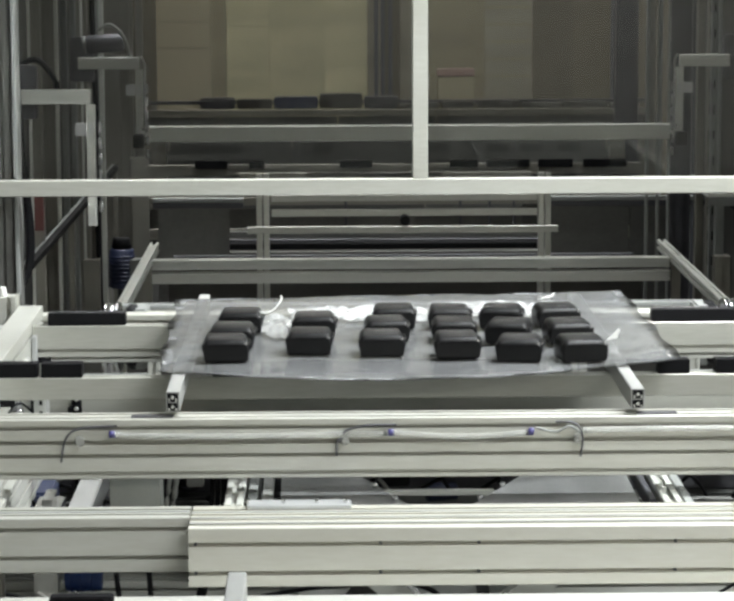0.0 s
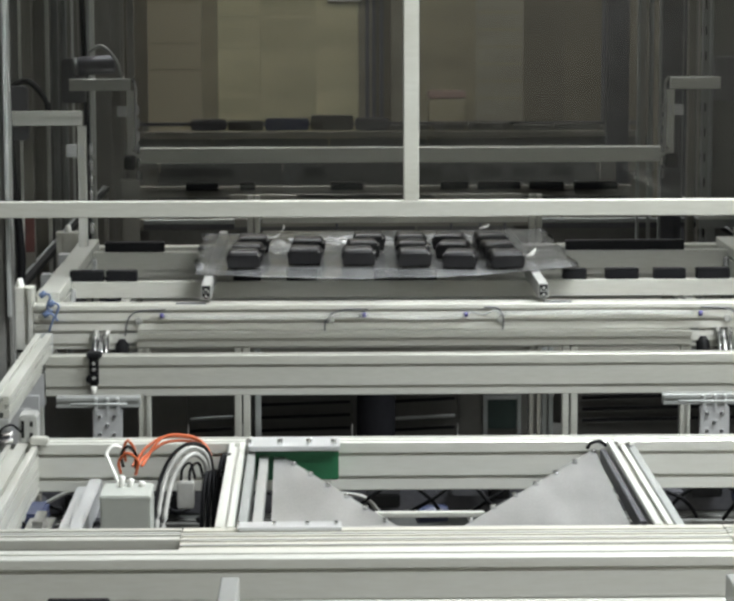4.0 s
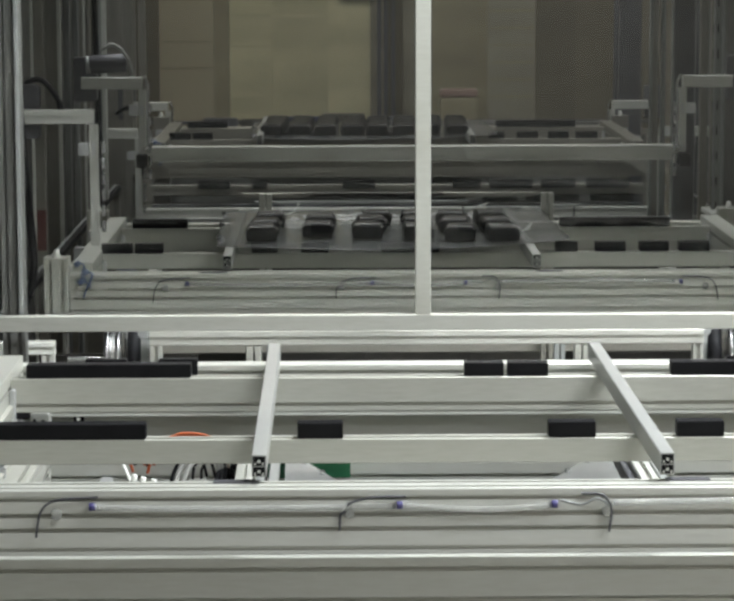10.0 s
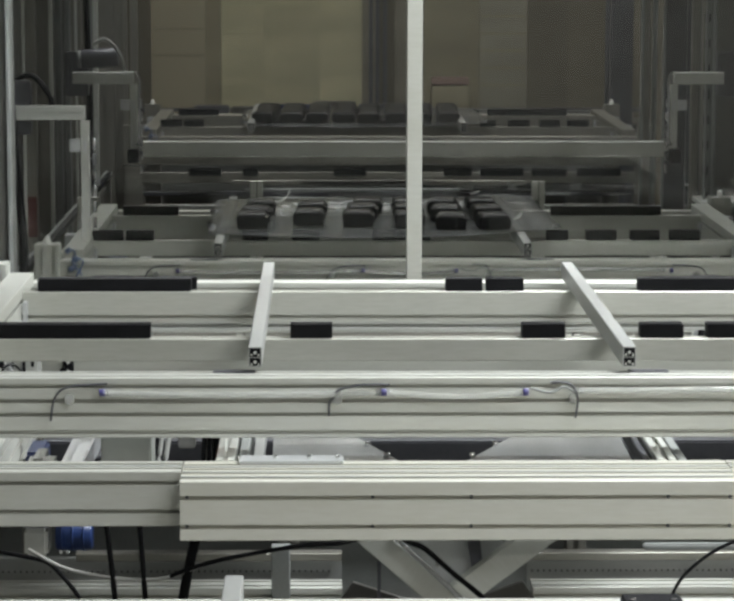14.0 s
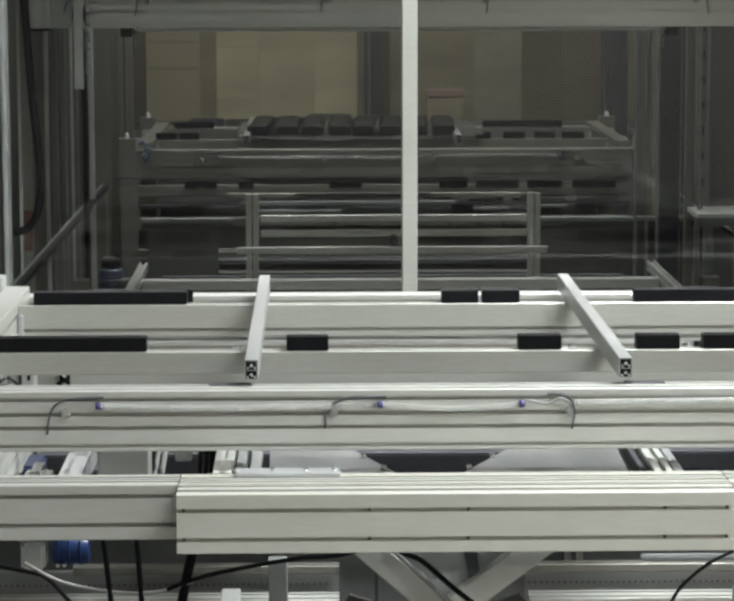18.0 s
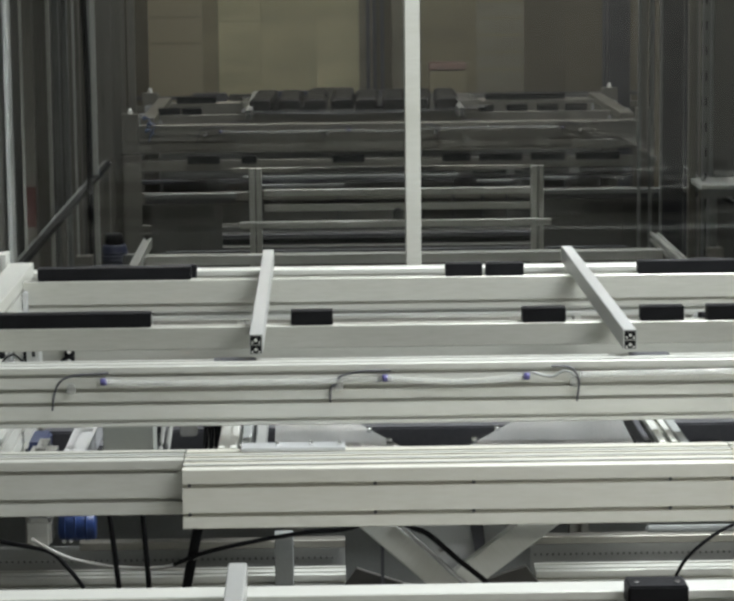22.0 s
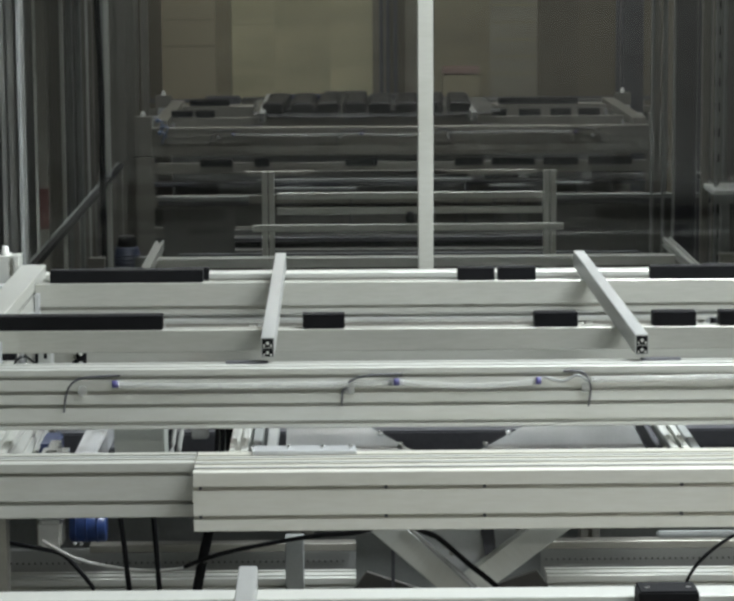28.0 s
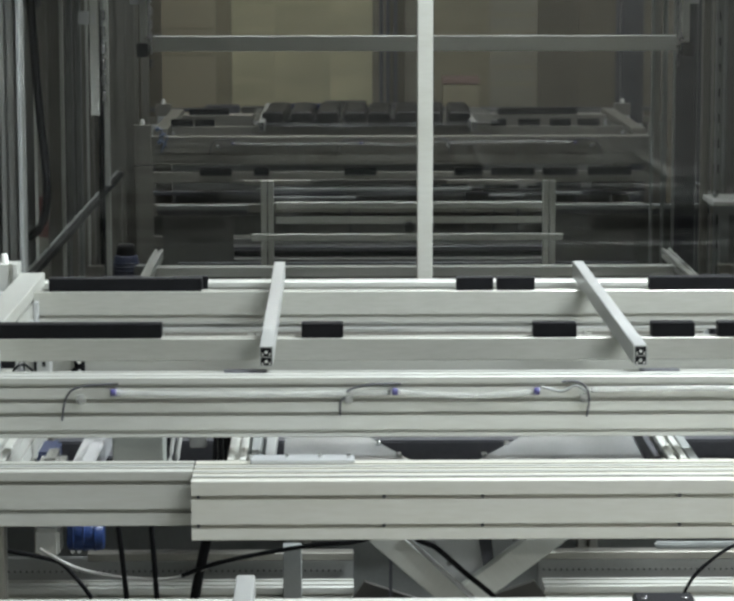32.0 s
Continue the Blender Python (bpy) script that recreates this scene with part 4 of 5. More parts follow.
for x in (-0.630, 1.048):
    br = block("bracket_plate", dock, (x, -0.46, 0.60), (x + 0.082, -0.445, 0.69), PLATE, 0.003, "bolted bright bracket plate")
    for bx, bz in ((0.02, 0.02), (0.06, 0.02), (0.02, 0.07), (0.06, 0.07), (0.04, 0.045)):
        rod("bolt", br, (bx - 0.041, -0.012, bz - 0.045), (bx - 0.041, -0.006, bz - 0.045), 0.006, STEEL, 6)
    beam("bracket_post", dock, "z", (x + 0.02, -0.442, 0.0), (x + 0.06, -0.412, 0.69), 1, 1, ALU_D)
    beam("bracket_head", dock, "x", (x - 0.1, -0.45, 0.692), (x + 0.13, -0.41, 0.722), 1, 1, GUARD)
    for dx in (0.006, 0.038, 0.066):
        block("bracket_rib", dock, (x + dx, -0.464, 0.675), (x + dx + 0.008, -0.448, 0.722), PLATE, 0.002)
    rod("bracket_pin", dock, (x - 0.06, -0.462, 0.704), (x + 0.095, -0.462, 0.704), 0.004, GUARD, 10)
rod("motor", dock, (0.17, 0.4, 0.0), (0.17, 0.4, 0.672), 0.06, MATT, 24, "black cylindrical motor")
beam("support_bar", dock, "x", (-0.66, 0.56, 0.70), (1.15, 0.61, 0.77), 1, 2, GUARD)
for x in (-0.93, 1.46):
    for y in (0.15, 2.2):
        beam("leg", dock, "z", (x, y, 0.0), (x + 0.06, y + 0.06, 0.70), 1, 1, ALU_D)
for x in (-0.985, 1.575):
    beam("guide_rail", dock, "y", (x, 0.15, 0.845), (x + 0.022, 4.3, 0.868), 0, 0, RUBBER)
    block("guide_strip", dock, (x - 0.006, 0.15, 0.868), (x + 0.002, 4.3, 0.873), GUARD, 0.001)
    for y in (0.2, 2.2, 4.2):
        beam("leg", dock, "z", (x, y, 0.0), (x + 0.022, y + 0.04, 0.843), 1, 1, ALU_D)
for x in (-0.70, 1.325):
    beam("inner_rail", dock, "y", (x - 0.015, 0.95, 0.66), (x + 0.02, 2.75, 0.70), 1, 1)
    for y in (1.0, 2.3):
        beam("leg", dock, "z", (x - 0.015, y, 0.0), (x + 0.02, y + 0.035, 0.659), 1, 1, ALU_D)
beam("low_bar", dock, "x", (-0.68, 2.35, 0.64), (1.31, 2.41, 0.678), 1, 1)
beam("low_bar", dock, "x", (-0.68, 2.33, 0.59), (1.31, 2.39, 0.63), 1, 1)
beam("side_bar", dock, "x", (-1.0, 0.06, 0.755), (-0.82, 0.1, 0.793), 1, 1)
beam("side_leg", dock, "z", (-0.86, 0.062, 0.0), (-0.822, 0.098, 0.753), 1, 1)
# Skirt sheets toned dark in DIM to stand for the unlit machine inside.
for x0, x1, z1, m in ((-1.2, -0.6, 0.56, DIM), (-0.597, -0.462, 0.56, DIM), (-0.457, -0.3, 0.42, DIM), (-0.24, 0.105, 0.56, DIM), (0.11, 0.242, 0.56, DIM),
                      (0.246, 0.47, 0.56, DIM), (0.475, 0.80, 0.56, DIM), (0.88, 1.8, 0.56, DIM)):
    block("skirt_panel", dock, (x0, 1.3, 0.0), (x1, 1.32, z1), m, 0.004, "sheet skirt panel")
for x0, x1, zs in ((-0.45, -0.305, (0.30, 0.34)), (-0.23, 0.1, (0.30, 0.345, 0.39)), (0.25, 0.46, (0.30, 0.34, 0.40)), (0.9, 1.5, (0.33, 0.37, 0.41))):
    for z in zs:
        rod("skirt_pipe", dock, (x0, 1.27, z), (x1, 1.26, z + 0.012), 0.006, RUBBER if z != 0.34 else GUARD, 8)
block("green_board", dock, (0.575, 1.28, 0.30), (0.675, 1.295, 0.40), DULL_GREEN, 0.003, "green board in a grey frame")
for x0, x1, z0, z1 in ((0.56, 0.574, 0.28, 0.42), (0.676, 0.69, 0.28, 0.42), (0.5745, 0.6755, 0.402, 0.42)):
    block("board_frame", dock, (x0, 1.28, z0), (x1, 1.298, z1), GUARD, 0.002)
for x, z in ((0.72, 0.40), (0.76, 0.36), (0.75, 0.32), (0.79, 0.41)):
    block("terminal", dock, (x, 1.28, z), (x + 0.012, 1.298, z + 0.012), WHITE, 0.002)

# ---------------------------------------------------------------- inner rack behind the dock
rack = thing("inner_rack", "low aluminium rack of cross bars", "rack", at=pose(0, 10.2, 0))
for x in (-0.29, 0.835):
    for dx in (0.0, 0.028):
        beam("post", rack, "z", (x + dx, 0, 0), (x + dx + 0.022, 0.04, 0.97), 1, 1)
for z in (0.86, 0.80):
    beam("bar", rack, "x", (-0.23, 0.002, z), (0.83, 0.03, z + 0.026), 1, 1)
beam("bar", rack, "x", (-0.327, -0.03, 0.735), (0.912, -0.003, 0.762), 1, 1)
rod("pin", rack, (0.3, -0.08, 0.79), (0.3, -0.001, 0.79), 0.02, RUBBER, 12)
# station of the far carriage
# Bars and posts in ALU_D, darkened for the weak light at this depth.
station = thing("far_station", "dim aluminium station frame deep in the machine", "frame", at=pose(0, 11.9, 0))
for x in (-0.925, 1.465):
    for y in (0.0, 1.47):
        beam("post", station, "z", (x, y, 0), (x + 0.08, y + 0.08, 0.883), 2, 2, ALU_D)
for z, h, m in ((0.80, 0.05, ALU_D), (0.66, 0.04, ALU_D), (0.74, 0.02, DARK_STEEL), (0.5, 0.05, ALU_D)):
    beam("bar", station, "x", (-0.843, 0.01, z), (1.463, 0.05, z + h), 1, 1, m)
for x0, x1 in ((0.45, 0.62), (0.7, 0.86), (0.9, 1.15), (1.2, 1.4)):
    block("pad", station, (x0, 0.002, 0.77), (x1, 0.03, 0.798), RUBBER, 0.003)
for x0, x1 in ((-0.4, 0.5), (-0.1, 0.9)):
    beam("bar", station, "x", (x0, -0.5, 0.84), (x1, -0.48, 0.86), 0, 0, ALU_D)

# shade-dark sheets, rails and an added dark block under and behind the far station
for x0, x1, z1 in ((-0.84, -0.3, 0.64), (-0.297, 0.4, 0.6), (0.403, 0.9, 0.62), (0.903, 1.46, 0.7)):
    block("back_sheet", station, (x0, 0.06, 0.0), (x1, 0.075, z1), SHADE_GREY, 0.003)
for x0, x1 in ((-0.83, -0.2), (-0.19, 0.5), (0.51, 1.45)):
    block("rear_sheet", station, (x0, 1.56, 0.0), (x1, 1.575, 0.86), SHADE_GREY, 0.003)
for x0, x1 in ((-0.62, -0.47), (-0.37, -0.3), (0.05, 0.2), (0.56, 0.69), (0.73, 0.93), (0.97, 1.13), (1.18, 1.38)):
    block("under_pad", station, (x0, -0.03, 0.835), (x1, 0.008, 0.872), RUBBER, 0.003)
for x0, x1, z, d in ((-0.35, 0.62, 0.79, -0.3), (-0.3, 0.1, 0.755, -0.34), (0.7, 0.86, 0.765, -0.34), (0.97, 1.12, 0.775, -0.34)):
    beam("thin_bar", station, "x", (x0, d, z), (x1, d + 0.015, z + 0.014), 0, 0, GUARD)
    for x in (x0 + 0.02, x1 - 0.03):
        beam("thin_leg", station, "z", (x, d + 0.002, 0.0), (x + 0.01, d + 0.012, z - 0.001), 0, 0, DARK_STEEL)
for x in (-0.885, 1.475):
    block("corner_sleeve", station, (x - 0.03, -0.012, 0.3), (x + 0.05, -0.002, 0.88), ALU_D, 0.003)
# Added block over the pale floor; its dark colour stands for shade.
tray = thing("drip_tray", "dark block with thin rails covering the machine floor", "tray", at=pose(0, 10.45, 0))
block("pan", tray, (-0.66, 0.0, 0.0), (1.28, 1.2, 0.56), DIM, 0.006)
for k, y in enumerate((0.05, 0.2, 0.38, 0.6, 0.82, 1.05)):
    beam("rail", tray, "x", (-0.65, y, 0.561), (1.27, y + 0.035, 0.578 + 0.008 * (k % 2)), 0, 0, (RUBBER, DARK_STEEL, SHADE_GREY, RUBBER, DARK_STEEL, SHADE_GREY)[k])
screen = thing("guard_screen", "dark sheet guard with a slim top rail", "guard", at=pose(0, 10.75, 0))
for x0, x1 in ((-0.72, -0.42), (0.93, 1.26), (1.265, 1.42)):
    block("sheet", screen, (x0, 0.0, 0.0), (x1, 0.012, 0.775), SLATE if x0 < 0 else SHADE_GREY, 0.003)
for x0, x1 in ((-0.74, -0.36), (0.9, 1.6)):
    beam("top_rail", screen, "x", (x0, -0.012, 0.80), (x1, 0.016, 0.818), 0, 0, GUARD)
    beam("mid_rail", screen, "x", (x0, -0.01, 0.776), (x1, 0.014, 0.799), 0, 0, DARK_STEEL)

pump = thing("pump_motor", "upright dark blue pump motor on a post", "motor", at=pose(-0.84, 10.33, 0))
rod("post", pump, (0, 0, 0), (0, 0, 0.5), 0.02, DARK_STEEL, 12)
rod("body", pump, (0, 0, 0.5), (0, 0, 0.66), 0.05, NAVY, 24)
for k in range(8):
    rod("fin", pump, (0, 0, 0.515 + 0.016 * k), (0, 0, 0.520 + 0.016 * k), 0.054, NAVY, 24)
rod("cap", pump, (0, 0, 0.66), (0, 0, 0.705), 0.042, RUBBER, 20, cone=0.8)
block("terminal_box", pump, (0.035, -0.045, 0.55), (0.085, 0.02, 0.62), GUARD, 0.004)

shelf = thing("side_shelf", "small grey sheet shelf on a slotted leg", "shelf", at=pose(1.47, 9.9, 0))
block("top", shelf, (0.0, 0.0, 0.895), (0.42, 0.3, 0.915), ALU, 0.003)
block("lip", shelf, (0.0, -0.004, 0.865), (0.42, -0.001, 0.9), GUARD, 0.001)
for x in (0.03, 0.36):
    beam("leg", shelf, "z", (x, 0.02, 0.0), (x + 0.035, 0.055, 0.894), 1, 1, GUARD)

rear = thing("rear_conveyor", "dim conveyor frame with dark goods at the back of the machine", "conveyor", at=pose(0, 14.3, 0))
for x0, x1 in ((-1.12, -0.62), (-0.615, 0.05), (0.055, 0.62), (0.625, 1.2), (1.205, 1.9)):
    block("sheet", rear, (x0, 0.5, 0.0), (x1, 0.515, 0.86), SHADE_GREY, 0.003)
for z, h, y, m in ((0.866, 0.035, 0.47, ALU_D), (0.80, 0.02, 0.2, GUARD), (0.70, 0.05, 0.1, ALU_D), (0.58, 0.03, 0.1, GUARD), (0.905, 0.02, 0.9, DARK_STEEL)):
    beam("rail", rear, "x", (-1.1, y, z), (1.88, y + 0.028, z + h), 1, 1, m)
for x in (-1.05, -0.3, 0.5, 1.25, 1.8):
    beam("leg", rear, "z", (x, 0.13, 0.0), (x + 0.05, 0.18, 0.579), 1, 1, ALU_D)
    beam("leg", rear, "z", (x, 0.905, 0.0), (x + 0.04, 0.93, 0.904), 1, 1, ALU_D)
x = -0.74
for k in range(11):
    w, h = random.uniform(0.16, 0.26), (random.uniform(0.05, 0.085) if k < 5 else random.uniform(0.02, 0.04))
    block("carton", rear, (x, 0.52, 0.903), (x + w, 0.62, 0.903 + h), (DARK_STEEL, DIM, NAVY, DIM, DARK_STEEL)[k] if k < 5 else SHADE_GREY, 0.006, "dark wrapped carton")
    x += w + 0.012

# ---------------------------------------------------------------- lifts
def lift(name, label, near_y, far_y, x_in, near_beam, drop, gap, at):
    """A lift cradle: arms and hangers at its corners and a cross beam; local z 0 is the resting level."""
    t = thing(name, label, "lift", "lift cradles", at)
    for s in (-1, 1):
        for y, za in ((near_y, 1.395 - drop), (far_y, 1.41 - drop)):
            c = MID + s * (x_in if y == near_y else x_in - 0.028)
            reach = s * (0.19 if s > 0 and y == far_y else 0.23)
            beam("arm", t, "x", (min(c, c + reach), y - 0.03, za), (max(c, c + reach), y + 0.01, za + 0.045), 1, 1)
            beam("hanger", t, "z", (c - 0.014, y - 0.032, (1.01 if y == near_y else 1.12) - drop), (c + 0.014, y - 0.004, za - 0.002), 1, 1)
            for k in range(6):
                rod("chain_link", t, (c + 0.03 * -s, y - 0.04, za - 0.09 - 0.05 * k), (c + 0.03 * -s, y - 0.04, za - 0.055 - 0.05 * k), 0.007, STEEL, 8)
            block("bracket", t, (c + s * 0.02 - 0.03, y - 0.03, za - 0.1), (c + s * 0.02 + 0.03, y, za - 0.06), PLATE, 0.003)
            if y == far_y and s < 0 and not near_beam:
                drum = rod("hoist_motor", t, (c + s * 0.2, y + 0.03, za + 0.09), (c + s * 0.06, y + 0.03, za + 0.1), 0.036, DARK_STEEL, 24, "grey round hoist motor")
                rod("motor_cap", drum, (0, 0, -0.085), (0, 0, -0.071), 0.035, GUARD, 20)
                cable("hoist_lead", t, [(c + s * 0.15, y - 0.05, za + 0.15), (c + s * 0.1, y - 0.06, za + 0.17), (c + s * 0.05, y - 0.06, za + 0.12), (c + s * 0.03, y - 0.05, za + 0.05)], 0.007, GREY_HOSE)
            if y == far_y:
                cable("hook", t, [(c - s * 0.012, y - 0.05, za + 0.05), (c - s * 0.026, y - 0.052, za + 0.01), (c - s * 0.022, y - 0.05, za - 0.07), (c - s * 0.024, y - 0.05, za - 0.2), (c - s * 0.012, y - 0.046, za - 0.23)], 0.006, STEEL, "bright steel hook rod")
            block("clamp_pad", t, (c - 0.02, y - 0.002 if y == near_y else y - gap, za - 0.175 - (0.0 if y == near_y else 0.12)), (c + 0.02, y + 0.05 if y == near_y else y - 0.034, za - 0.125 - (0.0 if y == near_y else 0.12)), RUBBER, 0.003)
            block("slide_block", t, (c + s * 0.22 - 0.045, y + 0.02, za - 0.05), (c + s * 0.22 + 0.045, y + 0.08, za + 0.12), DARK_STEEL, 0.006)
    beam("cross_beam", t, "x", (MID - x_in + 0.028, far_y - 0.03, 1.133 - drop), (MID + x_in - 0.028, far_y + 0.03, 1.19 - drop), 1, 2)
    if near_beam:
        beam("cross_beam", t, "x", (MID - x_in, near_y - 0.02, 0.68), (MID + x_in, near_y + 0.03, 0.75), 1, 2)
    cable("lift_cable", t, [(-1.0, near_y + 0.1, 1.5 - drop), (-0.93, near_y + 0.08, 1.53 - drop), (-0.87, near_y + 0.06, 1.47 - drop), (-0.86, near_y + 0.06, 1.40 - drop)], 0.01, RUBBER, "black looped cable")
    return t


lift_near = lift("lift_cradle", "aluminium lift cradle with four hangers", 8.14, 9.85, 1.06, False, 0.0, 0.106, pose(0, 0, 0))
lift_far = lift("lift_cradle", "aluminium lift cradle deep in the machine", 11.84, 13.6, 1.2, True, 0.32, 0.148, pose(0, 0, 1.2))

# ---------------------------------------------------------------- masts, walls of the cell
def mast(name, label, x, y, w, d, h, nw, nd, mat=None):
    t = thing(name, label, "post", "machine posts", pose(x, y, 0))
    beam("column", t, "z", (-w / 2, -d / 2, 0.012), (w / 2, d / 2, h), nw, nd, mat or ALU_D)
    block("base_plate", t, (-w / 2 - 0.04, -d / 2 - 0.04, 0), (w / 2 + 0.04, d / 2 + 0.04, 0.012), DARK_STEEL)
    return t


WEST_POSTS = ((-1.16, 7.95, 0.10, 0.08), (-1.05, 7.8, 0.03, 0.03), (-1.2, 8.6, 0.04, 0.04), (-1.13, 9.0, 0.04, 0.04), (-1.086, 10.0, 0.064, 0.06), (-1.062, 10.4, 0.025, 0.03), (-1.028, 10.42, 0.022, 0.03), (-1.1, 11.5, 0.06, 0.06), (-1.02, 11.52, 0.03, 0.03), (-1.14, 14.0, 0.16, 0.1), (-1.03, 14.1, 0.04, 0.04), (-1.0, 12.7, 0.05, 0.05), (-1.0, 8.85, 0.035, 0.03), (-1.02, 9.7, 0.014, 0.02), (-0.985, 8.5, 0.008, 0.01), (-1.075, 9.3, 0.01, 0.012), (-1.11, 8.9, 0.008, 0.012), (-0.99, 10.9, 0.012, 0.02), (-1.045, 10.95, 0.01, 0.02), (-1.17, 8.2, 0.012, 0.02), (-0.975, 11.1, 0.02, 0.03))
EAST_POSTS = ((1.43, 11.4, 0.03, 0.04), (1.47, 11.42, 0.02, 0.03), (1.455, 10.65, 0.09, 0.05), (1.58, 10.6, 0.035, 0.04), (1.475, 10.2, 0.03, 0.04), (1.64, 8.4, 0.06, 0.08), (1.68, 9.2, 0.04, 0.05), (1.29, 10.4, 0.012, 0.02), (1.335, 10.4, 0.012, 0.02), (1.385, 10.45, 0.01, 0.02), (1.53, 10.9, 0.02, 0.03), (1.6, 11.0, 0.014, 0.03), (1.7, 12.3, 0.1, 0.08), (1.62, 14.0, 0.12, 0.08), (1.8, 13.2, 0.08, 0.08), (1.5, 10.06, 0.012, 0.02), (1.545, 10.3, 0.014, 0.02), (1.6, 10.5, 0.012, 0.02), (1.63, 10.8, 0.02, 0.03), (1.52, 10.95, 0.01, 0.02), (1.66, 11.2, 0.03, 0.03))
# Post colours carry the light: thin ones lighter, east ones darker.
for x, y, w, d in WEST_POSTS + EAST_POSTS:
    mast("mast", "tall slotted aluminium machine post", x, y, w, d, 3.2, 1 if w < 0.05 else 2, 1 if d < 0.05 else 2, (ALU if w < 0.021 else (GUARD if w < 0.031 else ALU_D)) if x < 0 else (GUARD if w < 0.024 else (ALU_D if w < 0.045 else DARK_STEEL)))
for x in (-0.918, 1.55):
    jamb = thing("door_jamb", "slotted aluminium door jamb of the machine cell", "post", "machine posts", pose(x, 7.38, 0))
    beam("column", jamb, "z", (-0.033, -0.03, 0.0), (0.033, 0.03, 3.2), 2, 2, SLATE)
    beam("guide", jamb, "z", (0.018, -0.05, 0.9), (0.03, -0.032, 3.2), 0, 0, GUARD)
    block("bracket", jamb, (-0.12, -0.05, 0.86), (-0.035, -0.01, 0.9), PLATE, 0.003)

housing = thing("machine_housing", "dark side sheets of the machine cell with an added light-blocking roof and header", "housing")
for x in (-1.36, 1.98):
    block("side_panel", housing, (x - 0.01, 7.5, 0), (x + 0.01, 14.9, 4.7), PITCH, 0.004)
# Unseen cover, added to keep the lamps' light off the cell.
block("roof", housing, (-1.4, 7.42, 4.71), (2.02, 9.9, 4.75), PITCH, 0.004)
for x in (MID - 1.195, MID + 1.195):
    for y in (8.232, 9.702):
        rod("catch_rod", housing, (x, y - 0.005, 3.6075), (x, y - 0.005, 4.711), 0.02, STEEL, 12)

tape = thing("warning_plate", "dull red plate on a machine post", "plate", at=pose(-1.0, 8.833, 0.98))
block("face", tape, (-0.016, -0.003, -0.07), (0.016, 0.001, 0.07), RED_D, 0.002)

# Unseen sheet above the door, added to shade what hangs high inside.
block("header", housing, (-1.4, 7.42, 2.0), (2.02, 7.46, 4.7), DARK_STEEL, 0.004)

# cable chain on the right, drag cable on the left
chain = thing("cable_chain", "black link cable chain hanging on a machine post", "cable chain", at=pose(1.51, 10.12, 0))
for k in range(26):
    block("link", chain, (-0.01, -0.016, 0.6 + 0.1 * k), (0.01, 0.016, 0.645 + 0.1 * k), RUBBER, 0.006)
rod("cord", chain, (0, 0, 0.0), (0, 0, 3.2), 0.006, RUBBER, 8)
drag = thing("drag_cable", "thick black cable hanging in a loop beside the lift", "cable", at=pose(0, 0, 0.8225))
cable("loop", drag, [(-0.93, 8.0, 1.6), (-0.915, 8.0, 1.0), (-0.89, 8.0, 0.5), (-0.865, 8.0, 0.2), (-0.87, 8.0, 0.08), (-0.90, 8.0, 0.015), (-0.95, 8.0, 0.0), (-1.0, 8.0, 0.04),
                     (-1.03, 8.0, 0.2), (-1.04, 8.0, 0.8), (-1.04, 8.0, 1.6)], 0.013, RUBBER)
hung = thing("hung_cable", "thin black cable hanging along the machine posts", "cable", at=pose(0, 0, 0))
cable("run", hung, [(-0.945, 10.35, 3.2), (-0.95, 10.35, 2.0), (-0.935, 10.35, 1.3), (-0.935, 10.35, 0.9), (-0.93, 10.35, 0.0)], 0.012, RUBBER)

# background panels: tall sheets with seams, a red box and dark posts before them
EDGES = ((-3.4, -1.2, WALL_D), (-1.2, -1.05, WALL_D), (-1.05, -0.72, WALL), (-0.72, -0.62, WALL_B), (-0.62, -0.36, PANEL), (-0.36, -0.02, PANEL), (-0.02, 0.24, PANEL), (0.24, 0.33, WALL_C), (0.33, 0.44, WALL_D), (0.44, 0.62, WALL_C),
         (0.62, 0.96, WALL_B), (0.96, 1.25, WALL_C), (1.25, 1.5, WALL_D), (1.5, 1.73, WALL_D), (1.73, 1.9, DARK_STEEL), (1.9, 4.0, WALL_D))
for x0, x1, mat in EDGES:
    t = thing("wall_panel", "tall dim beige wall panel with seams", "panel", "wall panels", pose((x0 + x1) / 2, 15.8, 0))
    w = x1 - x0
    zs = [0.0] + sorted(random.uniform(0.3, 4.0) for _ in range(3)) + [4.2]
    for a, b in zip(zs, zs[1:]):
        d = random.uniform(0, 0.0012)
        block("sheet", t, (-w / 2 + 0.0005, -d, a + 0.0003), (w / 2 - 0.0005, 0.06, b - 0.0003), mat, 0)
SLATS = [(0.97, 1.24, 1.02 + 0.105 * k, WALL_B) for k in range(9)]
SLATS += [(-0.61, -0.37, 1.52, PANEL), (-0.35, -0.03, 1.52, PANEL), (-0.61, -0.37, 1.33, PANEL), (-0.01, 0.23, 1.24, PANEL), (0.45, 0.61, 1.3, WALL_C), (0.45, 0.61, 1.44, WALL_C), (-1.04, -0.73, 1.62, WALL_B), (-1.04, -0.73, 1.36, WALL_B), (-1.04, -0.73, 1.2, WALL_B)]
for x0, x1, z, mat in SLATS:
    tagged(block("wall_slat", None, (x0, 15.797, z), (x1, 15.7986, z + 0.016), mat, 0), "thin dull slat across a wall panel", "slat", "wall slats")
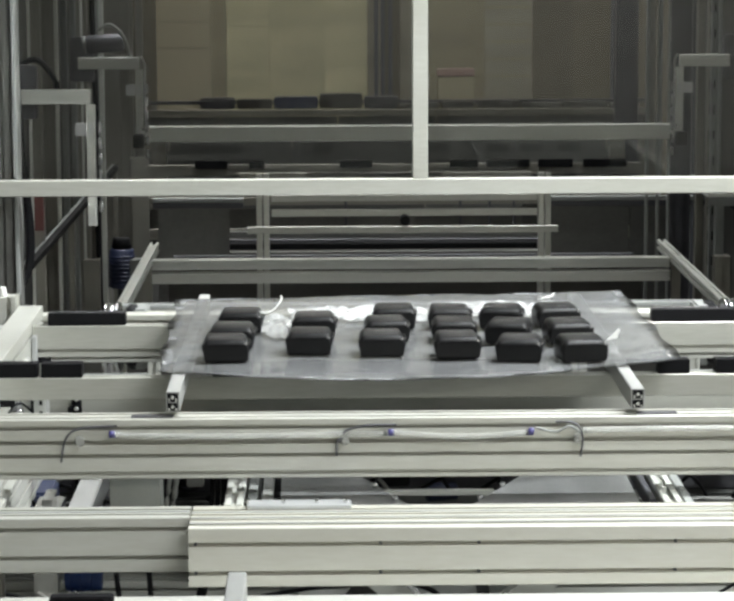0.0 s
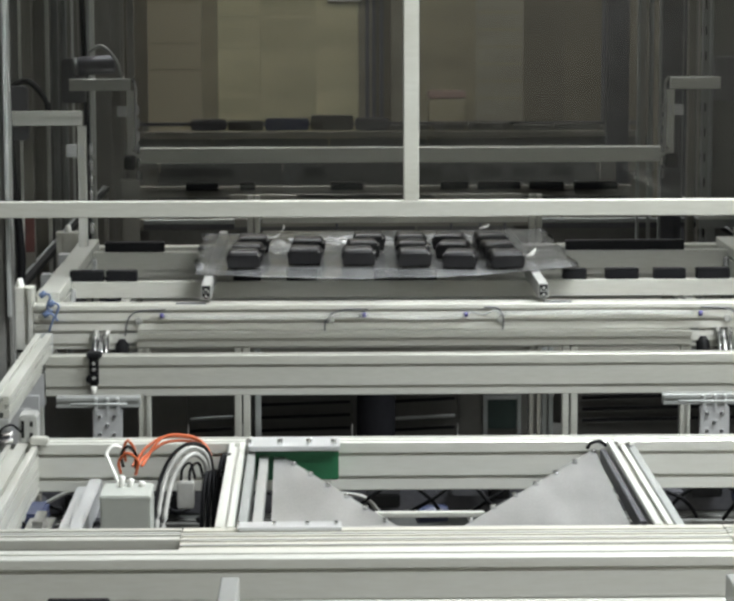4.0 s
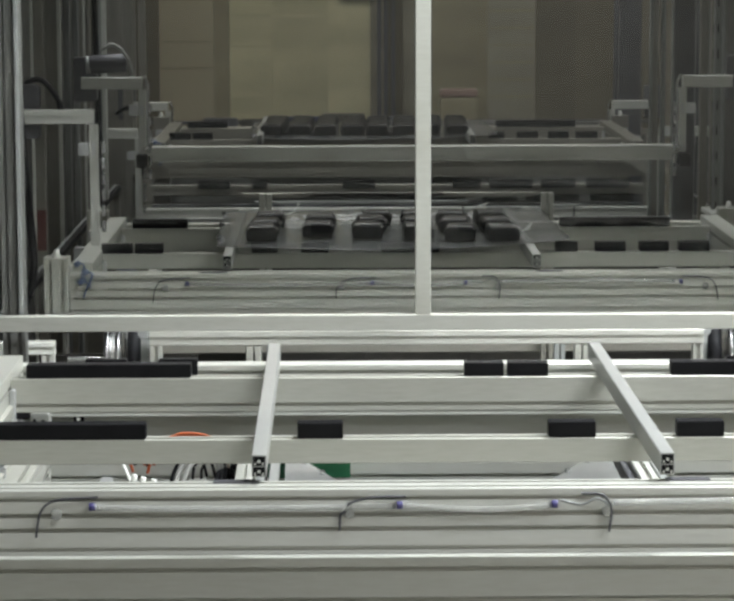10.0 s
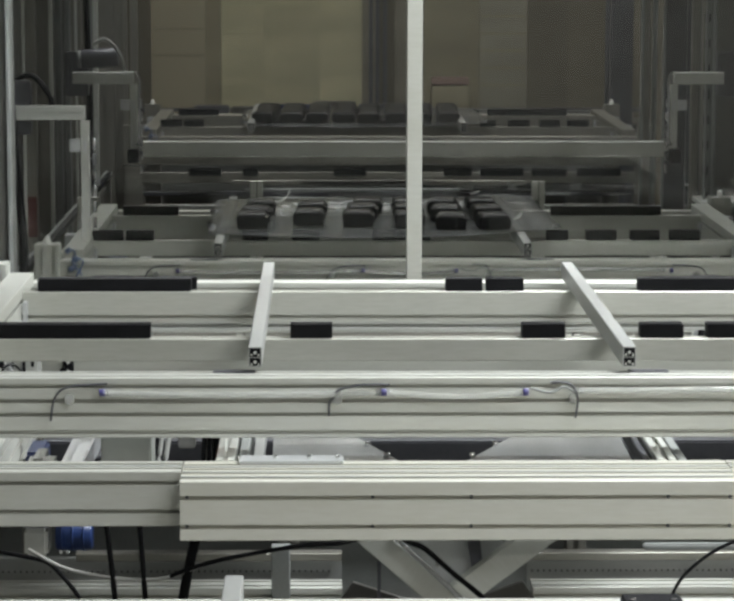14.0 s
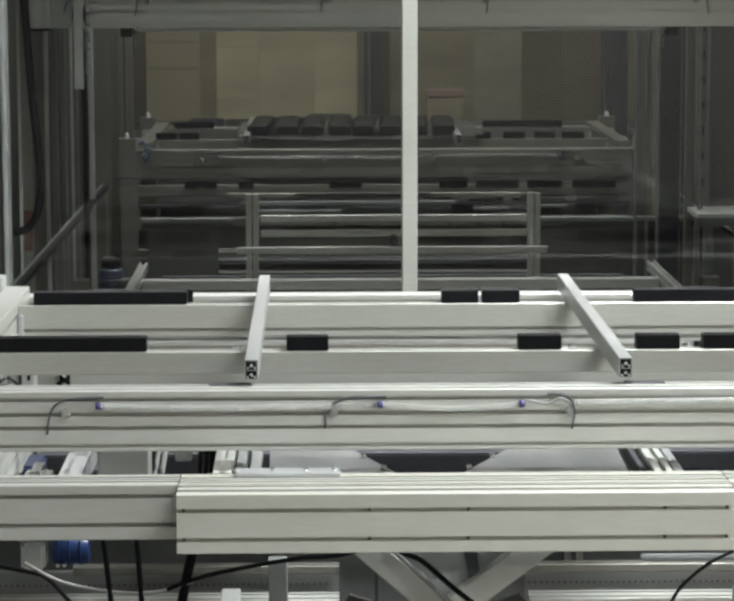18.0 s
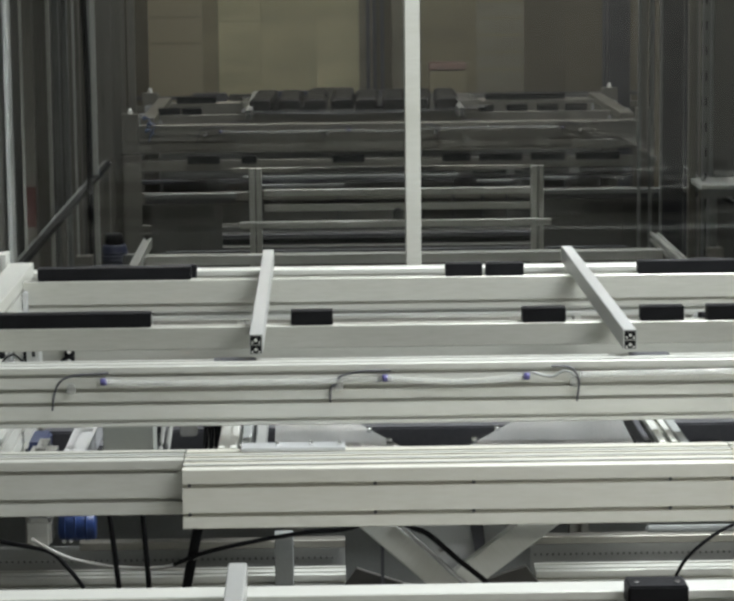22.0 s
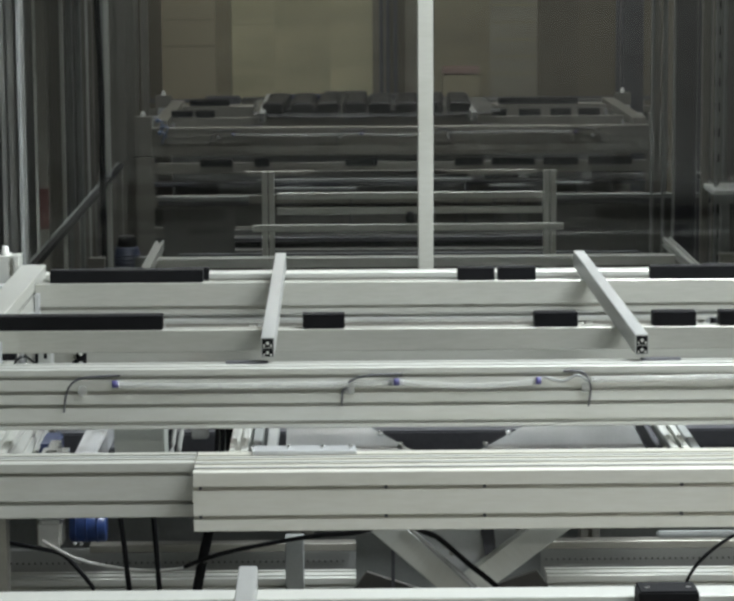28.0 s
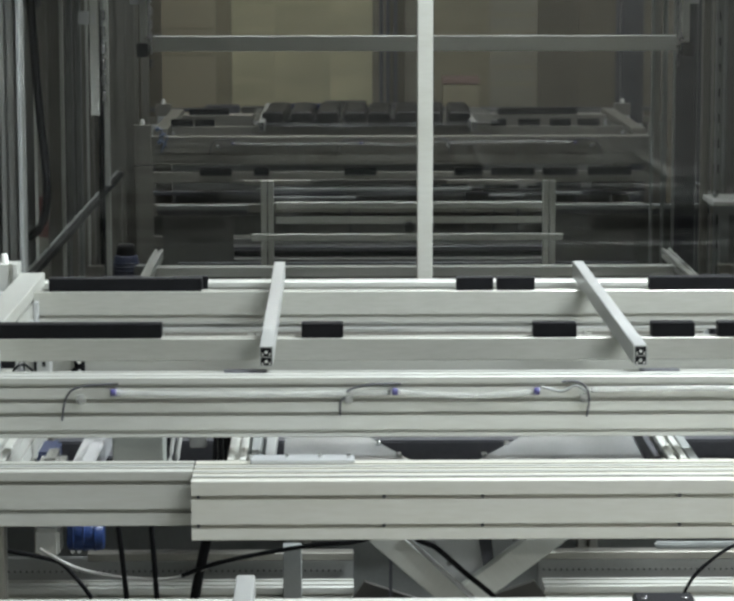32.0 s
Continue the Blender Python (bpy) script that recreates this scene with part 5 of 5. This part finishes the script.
# White plate standing in for a bright spot taken for a lamp.
tagged(block("wall_sign", None, (0.05, 15.77, 1.622), (0.257, 15.797, 1.9), WHITE, 0.004), "white plate on the far wall", "sign")
for x in (0.29, 0.33, 0.375):
    mast("mast", "thin dark machine post before the wall", x, 15.6, 0.024, 0.05, 4.0, 0, 0, DARK_STEEL)
box = thing("wall_box", "pale cabinet with a red top on the wall", "cabinet", at=pose(0.78, 15.6, 0))
block("body", box, (-0.12, -0.06, 0.0), (0.1, 0.1, 1.04), WALL_B, 0.006)
block("red_band", box, (-0.122, -0.064, 1.042), (0.102, 0.1, 1.085), RED, 0.006, "dull red band")

# ---------------------------------------------------------------- what moves
def slide(ob, rows, spin=0.0):
    walk(ob, [(t, pose(x, y, z, 0, 0, spin)) for t, x, y, z in rows])


A_Y = ((0, 5.40), (0.5, 5.555), (1, 5.786), (1.5, 6.12), (2, 6.452), (2.5, 6.716), (3, 6.97), (3.5, 7.244), (4, 7.5), (4.5, 7.74), (5, 7.95),
       (5.5, 8.09), (6, 8.165), (6.4, 8.192), (15.85, 8.192), (32, 8.192))
A_Z = ((0, 0.0), (15.75, 0.0), (16.0, 0.05), (16.5, 0.265), (17, 0.489), (17.5, 0.70), (18, 0.915), (18.5, 1.13), (19, 1.32), (20, 1.68), (20.5, 1.9), (21.5, 2.32), (22.3, 2.62), (32, 2.62))
B_Y = ((0, -2.975), (3.6, -2.975), (4.0, -2.87), (4.5, -2.64), (5.0, -2.41), (5.4, -2.285), (5.6, -2.262), (6, -2.24), (6.5, -2.188), (6.7, -2.12), (7, -1.989), (7.5, -1.733),
       (8, -1.463), (8.5, -1.2), (9, -0.955), (9.5, -0.715), (10, -0.477), (10.5, -0.221), (10.8, -0.06), (11, 0.0), (32, 0.0))
RISE = ((0, 0.0), (11.0, 0.0), (11.2, 0.012), (11.5, 0.067), (11.8, 0.104), (12, 0.112), (32, 0.112))
DOOR_Z = ((0, 1.19), (7.15, 1.19), (7.3, 1.13), (7.5, 1.03), (7.75, 0.93), (8.0, 0.875), (8.4, 0.858), (32, 0.858))
L1_Z = ((0, 0.0), (13.85, 0.0), (14.0, -0.03), (14.5, -0.22), (14.9, -0.38), (15.1, -0.42), (15.75, -0.42), (16.0, -0.37), (16.5, -0.155), (17, 0.07), (17.5, 0.28),
        (18, 0.495), (18.5, 0.71), (19, 0.90), (20, 1.26), (20.5, 1.48), (21.5, 1.9), (22.3, 2.2), (27.8, 2.2), (28.6, 1.9), (29.6, 1.49), (30, 1.31), (30.6, 1.03), (31, 0.84), (31.5, 0.60), (32, 0.37))
L2_Z = ((0, 1.6), (6.8, 1.6), (7.1, 1.08), (7.5, 0.757), (8.0, 0.337), (8.3, 0.1), (8.5, 0.02), (8.7, 0.0), (10.2, 0.0), (10.4, 0.12), (11.0, 0.70), (11.5, 1.12), (12.0, 1.5), (12.5, 1.6), (32, 1.6))
PUSH_Y = ((0, 6.41), (0.8, 6.41), (1.1, 6.48), (1.4, 6.6), (1.7, 6.69), (2.0, 6.77), (2.3, 6.85), (2.5, 6.92), (2.7, 7.0), (2.9, 7.08), (3.1, 7.14), (3.3, 7.18), (3.5, 7.2), (5.3, 7.2), (5.5, 7.17), (5.9, 6.99), (6.3, 6.77), (6.7, 6.51), (6.9, 6.43), (7.1, 6.41), (32, 6.41))
BRIDGE_Z = ((0, 0.60), (1.9, 0.60), (2.1, 0.625), (2.4, 0.68), (2.7, 0.71), (3.0, 0.724), (3.3, 0.736), (3.6, 0.744), (4.2, 0.752), (9.0, 0.752), (11.0, 0.746), (11.2, 0.744), (11.4, 0.736), (11.7, 0.714), (12.0, 0.66), (12.3, 0.60), (32, 0.60))


def at_time(rows, t):
    return float(np.interp(t, [r[0] for r in rows], [r[1] for r in rows]))


def motions():
    times_a = sorted({r[0] for r in A_Y} | {r[0] for r in A_Z})
    rows_a = [(t, MID, at_time(A_Y, t), 0.778 + at_time(A_Z, t)) for t in times_a]
    slide(car_a, rows_a)
    times_b = sorted({r[0] for r in B_Y} | {r[0] for r in RISE})
    slide(car_b, [(t, MID, 5.36 + at_time(B_Y, t), 0.778 + at_time(RISE, t)) for t in times_b])
    slide(car_d, [(t, MID, 2.41 + min(0, at_time(B_Y, t - 0.4) if t > 0.4 else -2.975), 0.778) for t in times_b])
    times_c = [r[0] for r in L2_Z]
    rows_c = [(t, MID, 11.9, 0.885 + (at_time(L2_Z, t) if t < 9 else 0.0)) for t in times_c]
    slide(car_c, rows_c)
    for key, rows in (("a", rows_a), ("c", rows_c)):
        for ob, off, *turn in LOADS[key]:
            slide(ob, [(t, x + off.x, y + off.y, z + off.z) for t, x, y, z in rows], turn[0] if turn else 0.0)
    slide(table, [(t, 0, 0, 0.741 + z) for t, z in RISE])
    times_p = sorted({r[0] for r in PUSH_Y} | {r[0] for r in RISE})
    slide(pusher, [(t, 0, at_time(PUSH_Y, t), at_time(RISE, t)) for t in times_p])
    slide(bridge, [(t, 0, 0, z) for t, z in BRIDGE_Z])
    slide(drag, [(t, -0.07 * min(1.0, max(0.0, (0.5 - z) / 0.3)), 0, 0.8225 + 0.5 * z) for t, z in L1_Z])
    slide(door, [(t, 0, 7.3, z) for t, z in DOOR_Z])
    slide(lift_near, [(t, 0, 0, z) for t, z in L1_Z])
    slide(lift_far, [(t, 0, 0, z) for t, z in L2_Z])


motions()
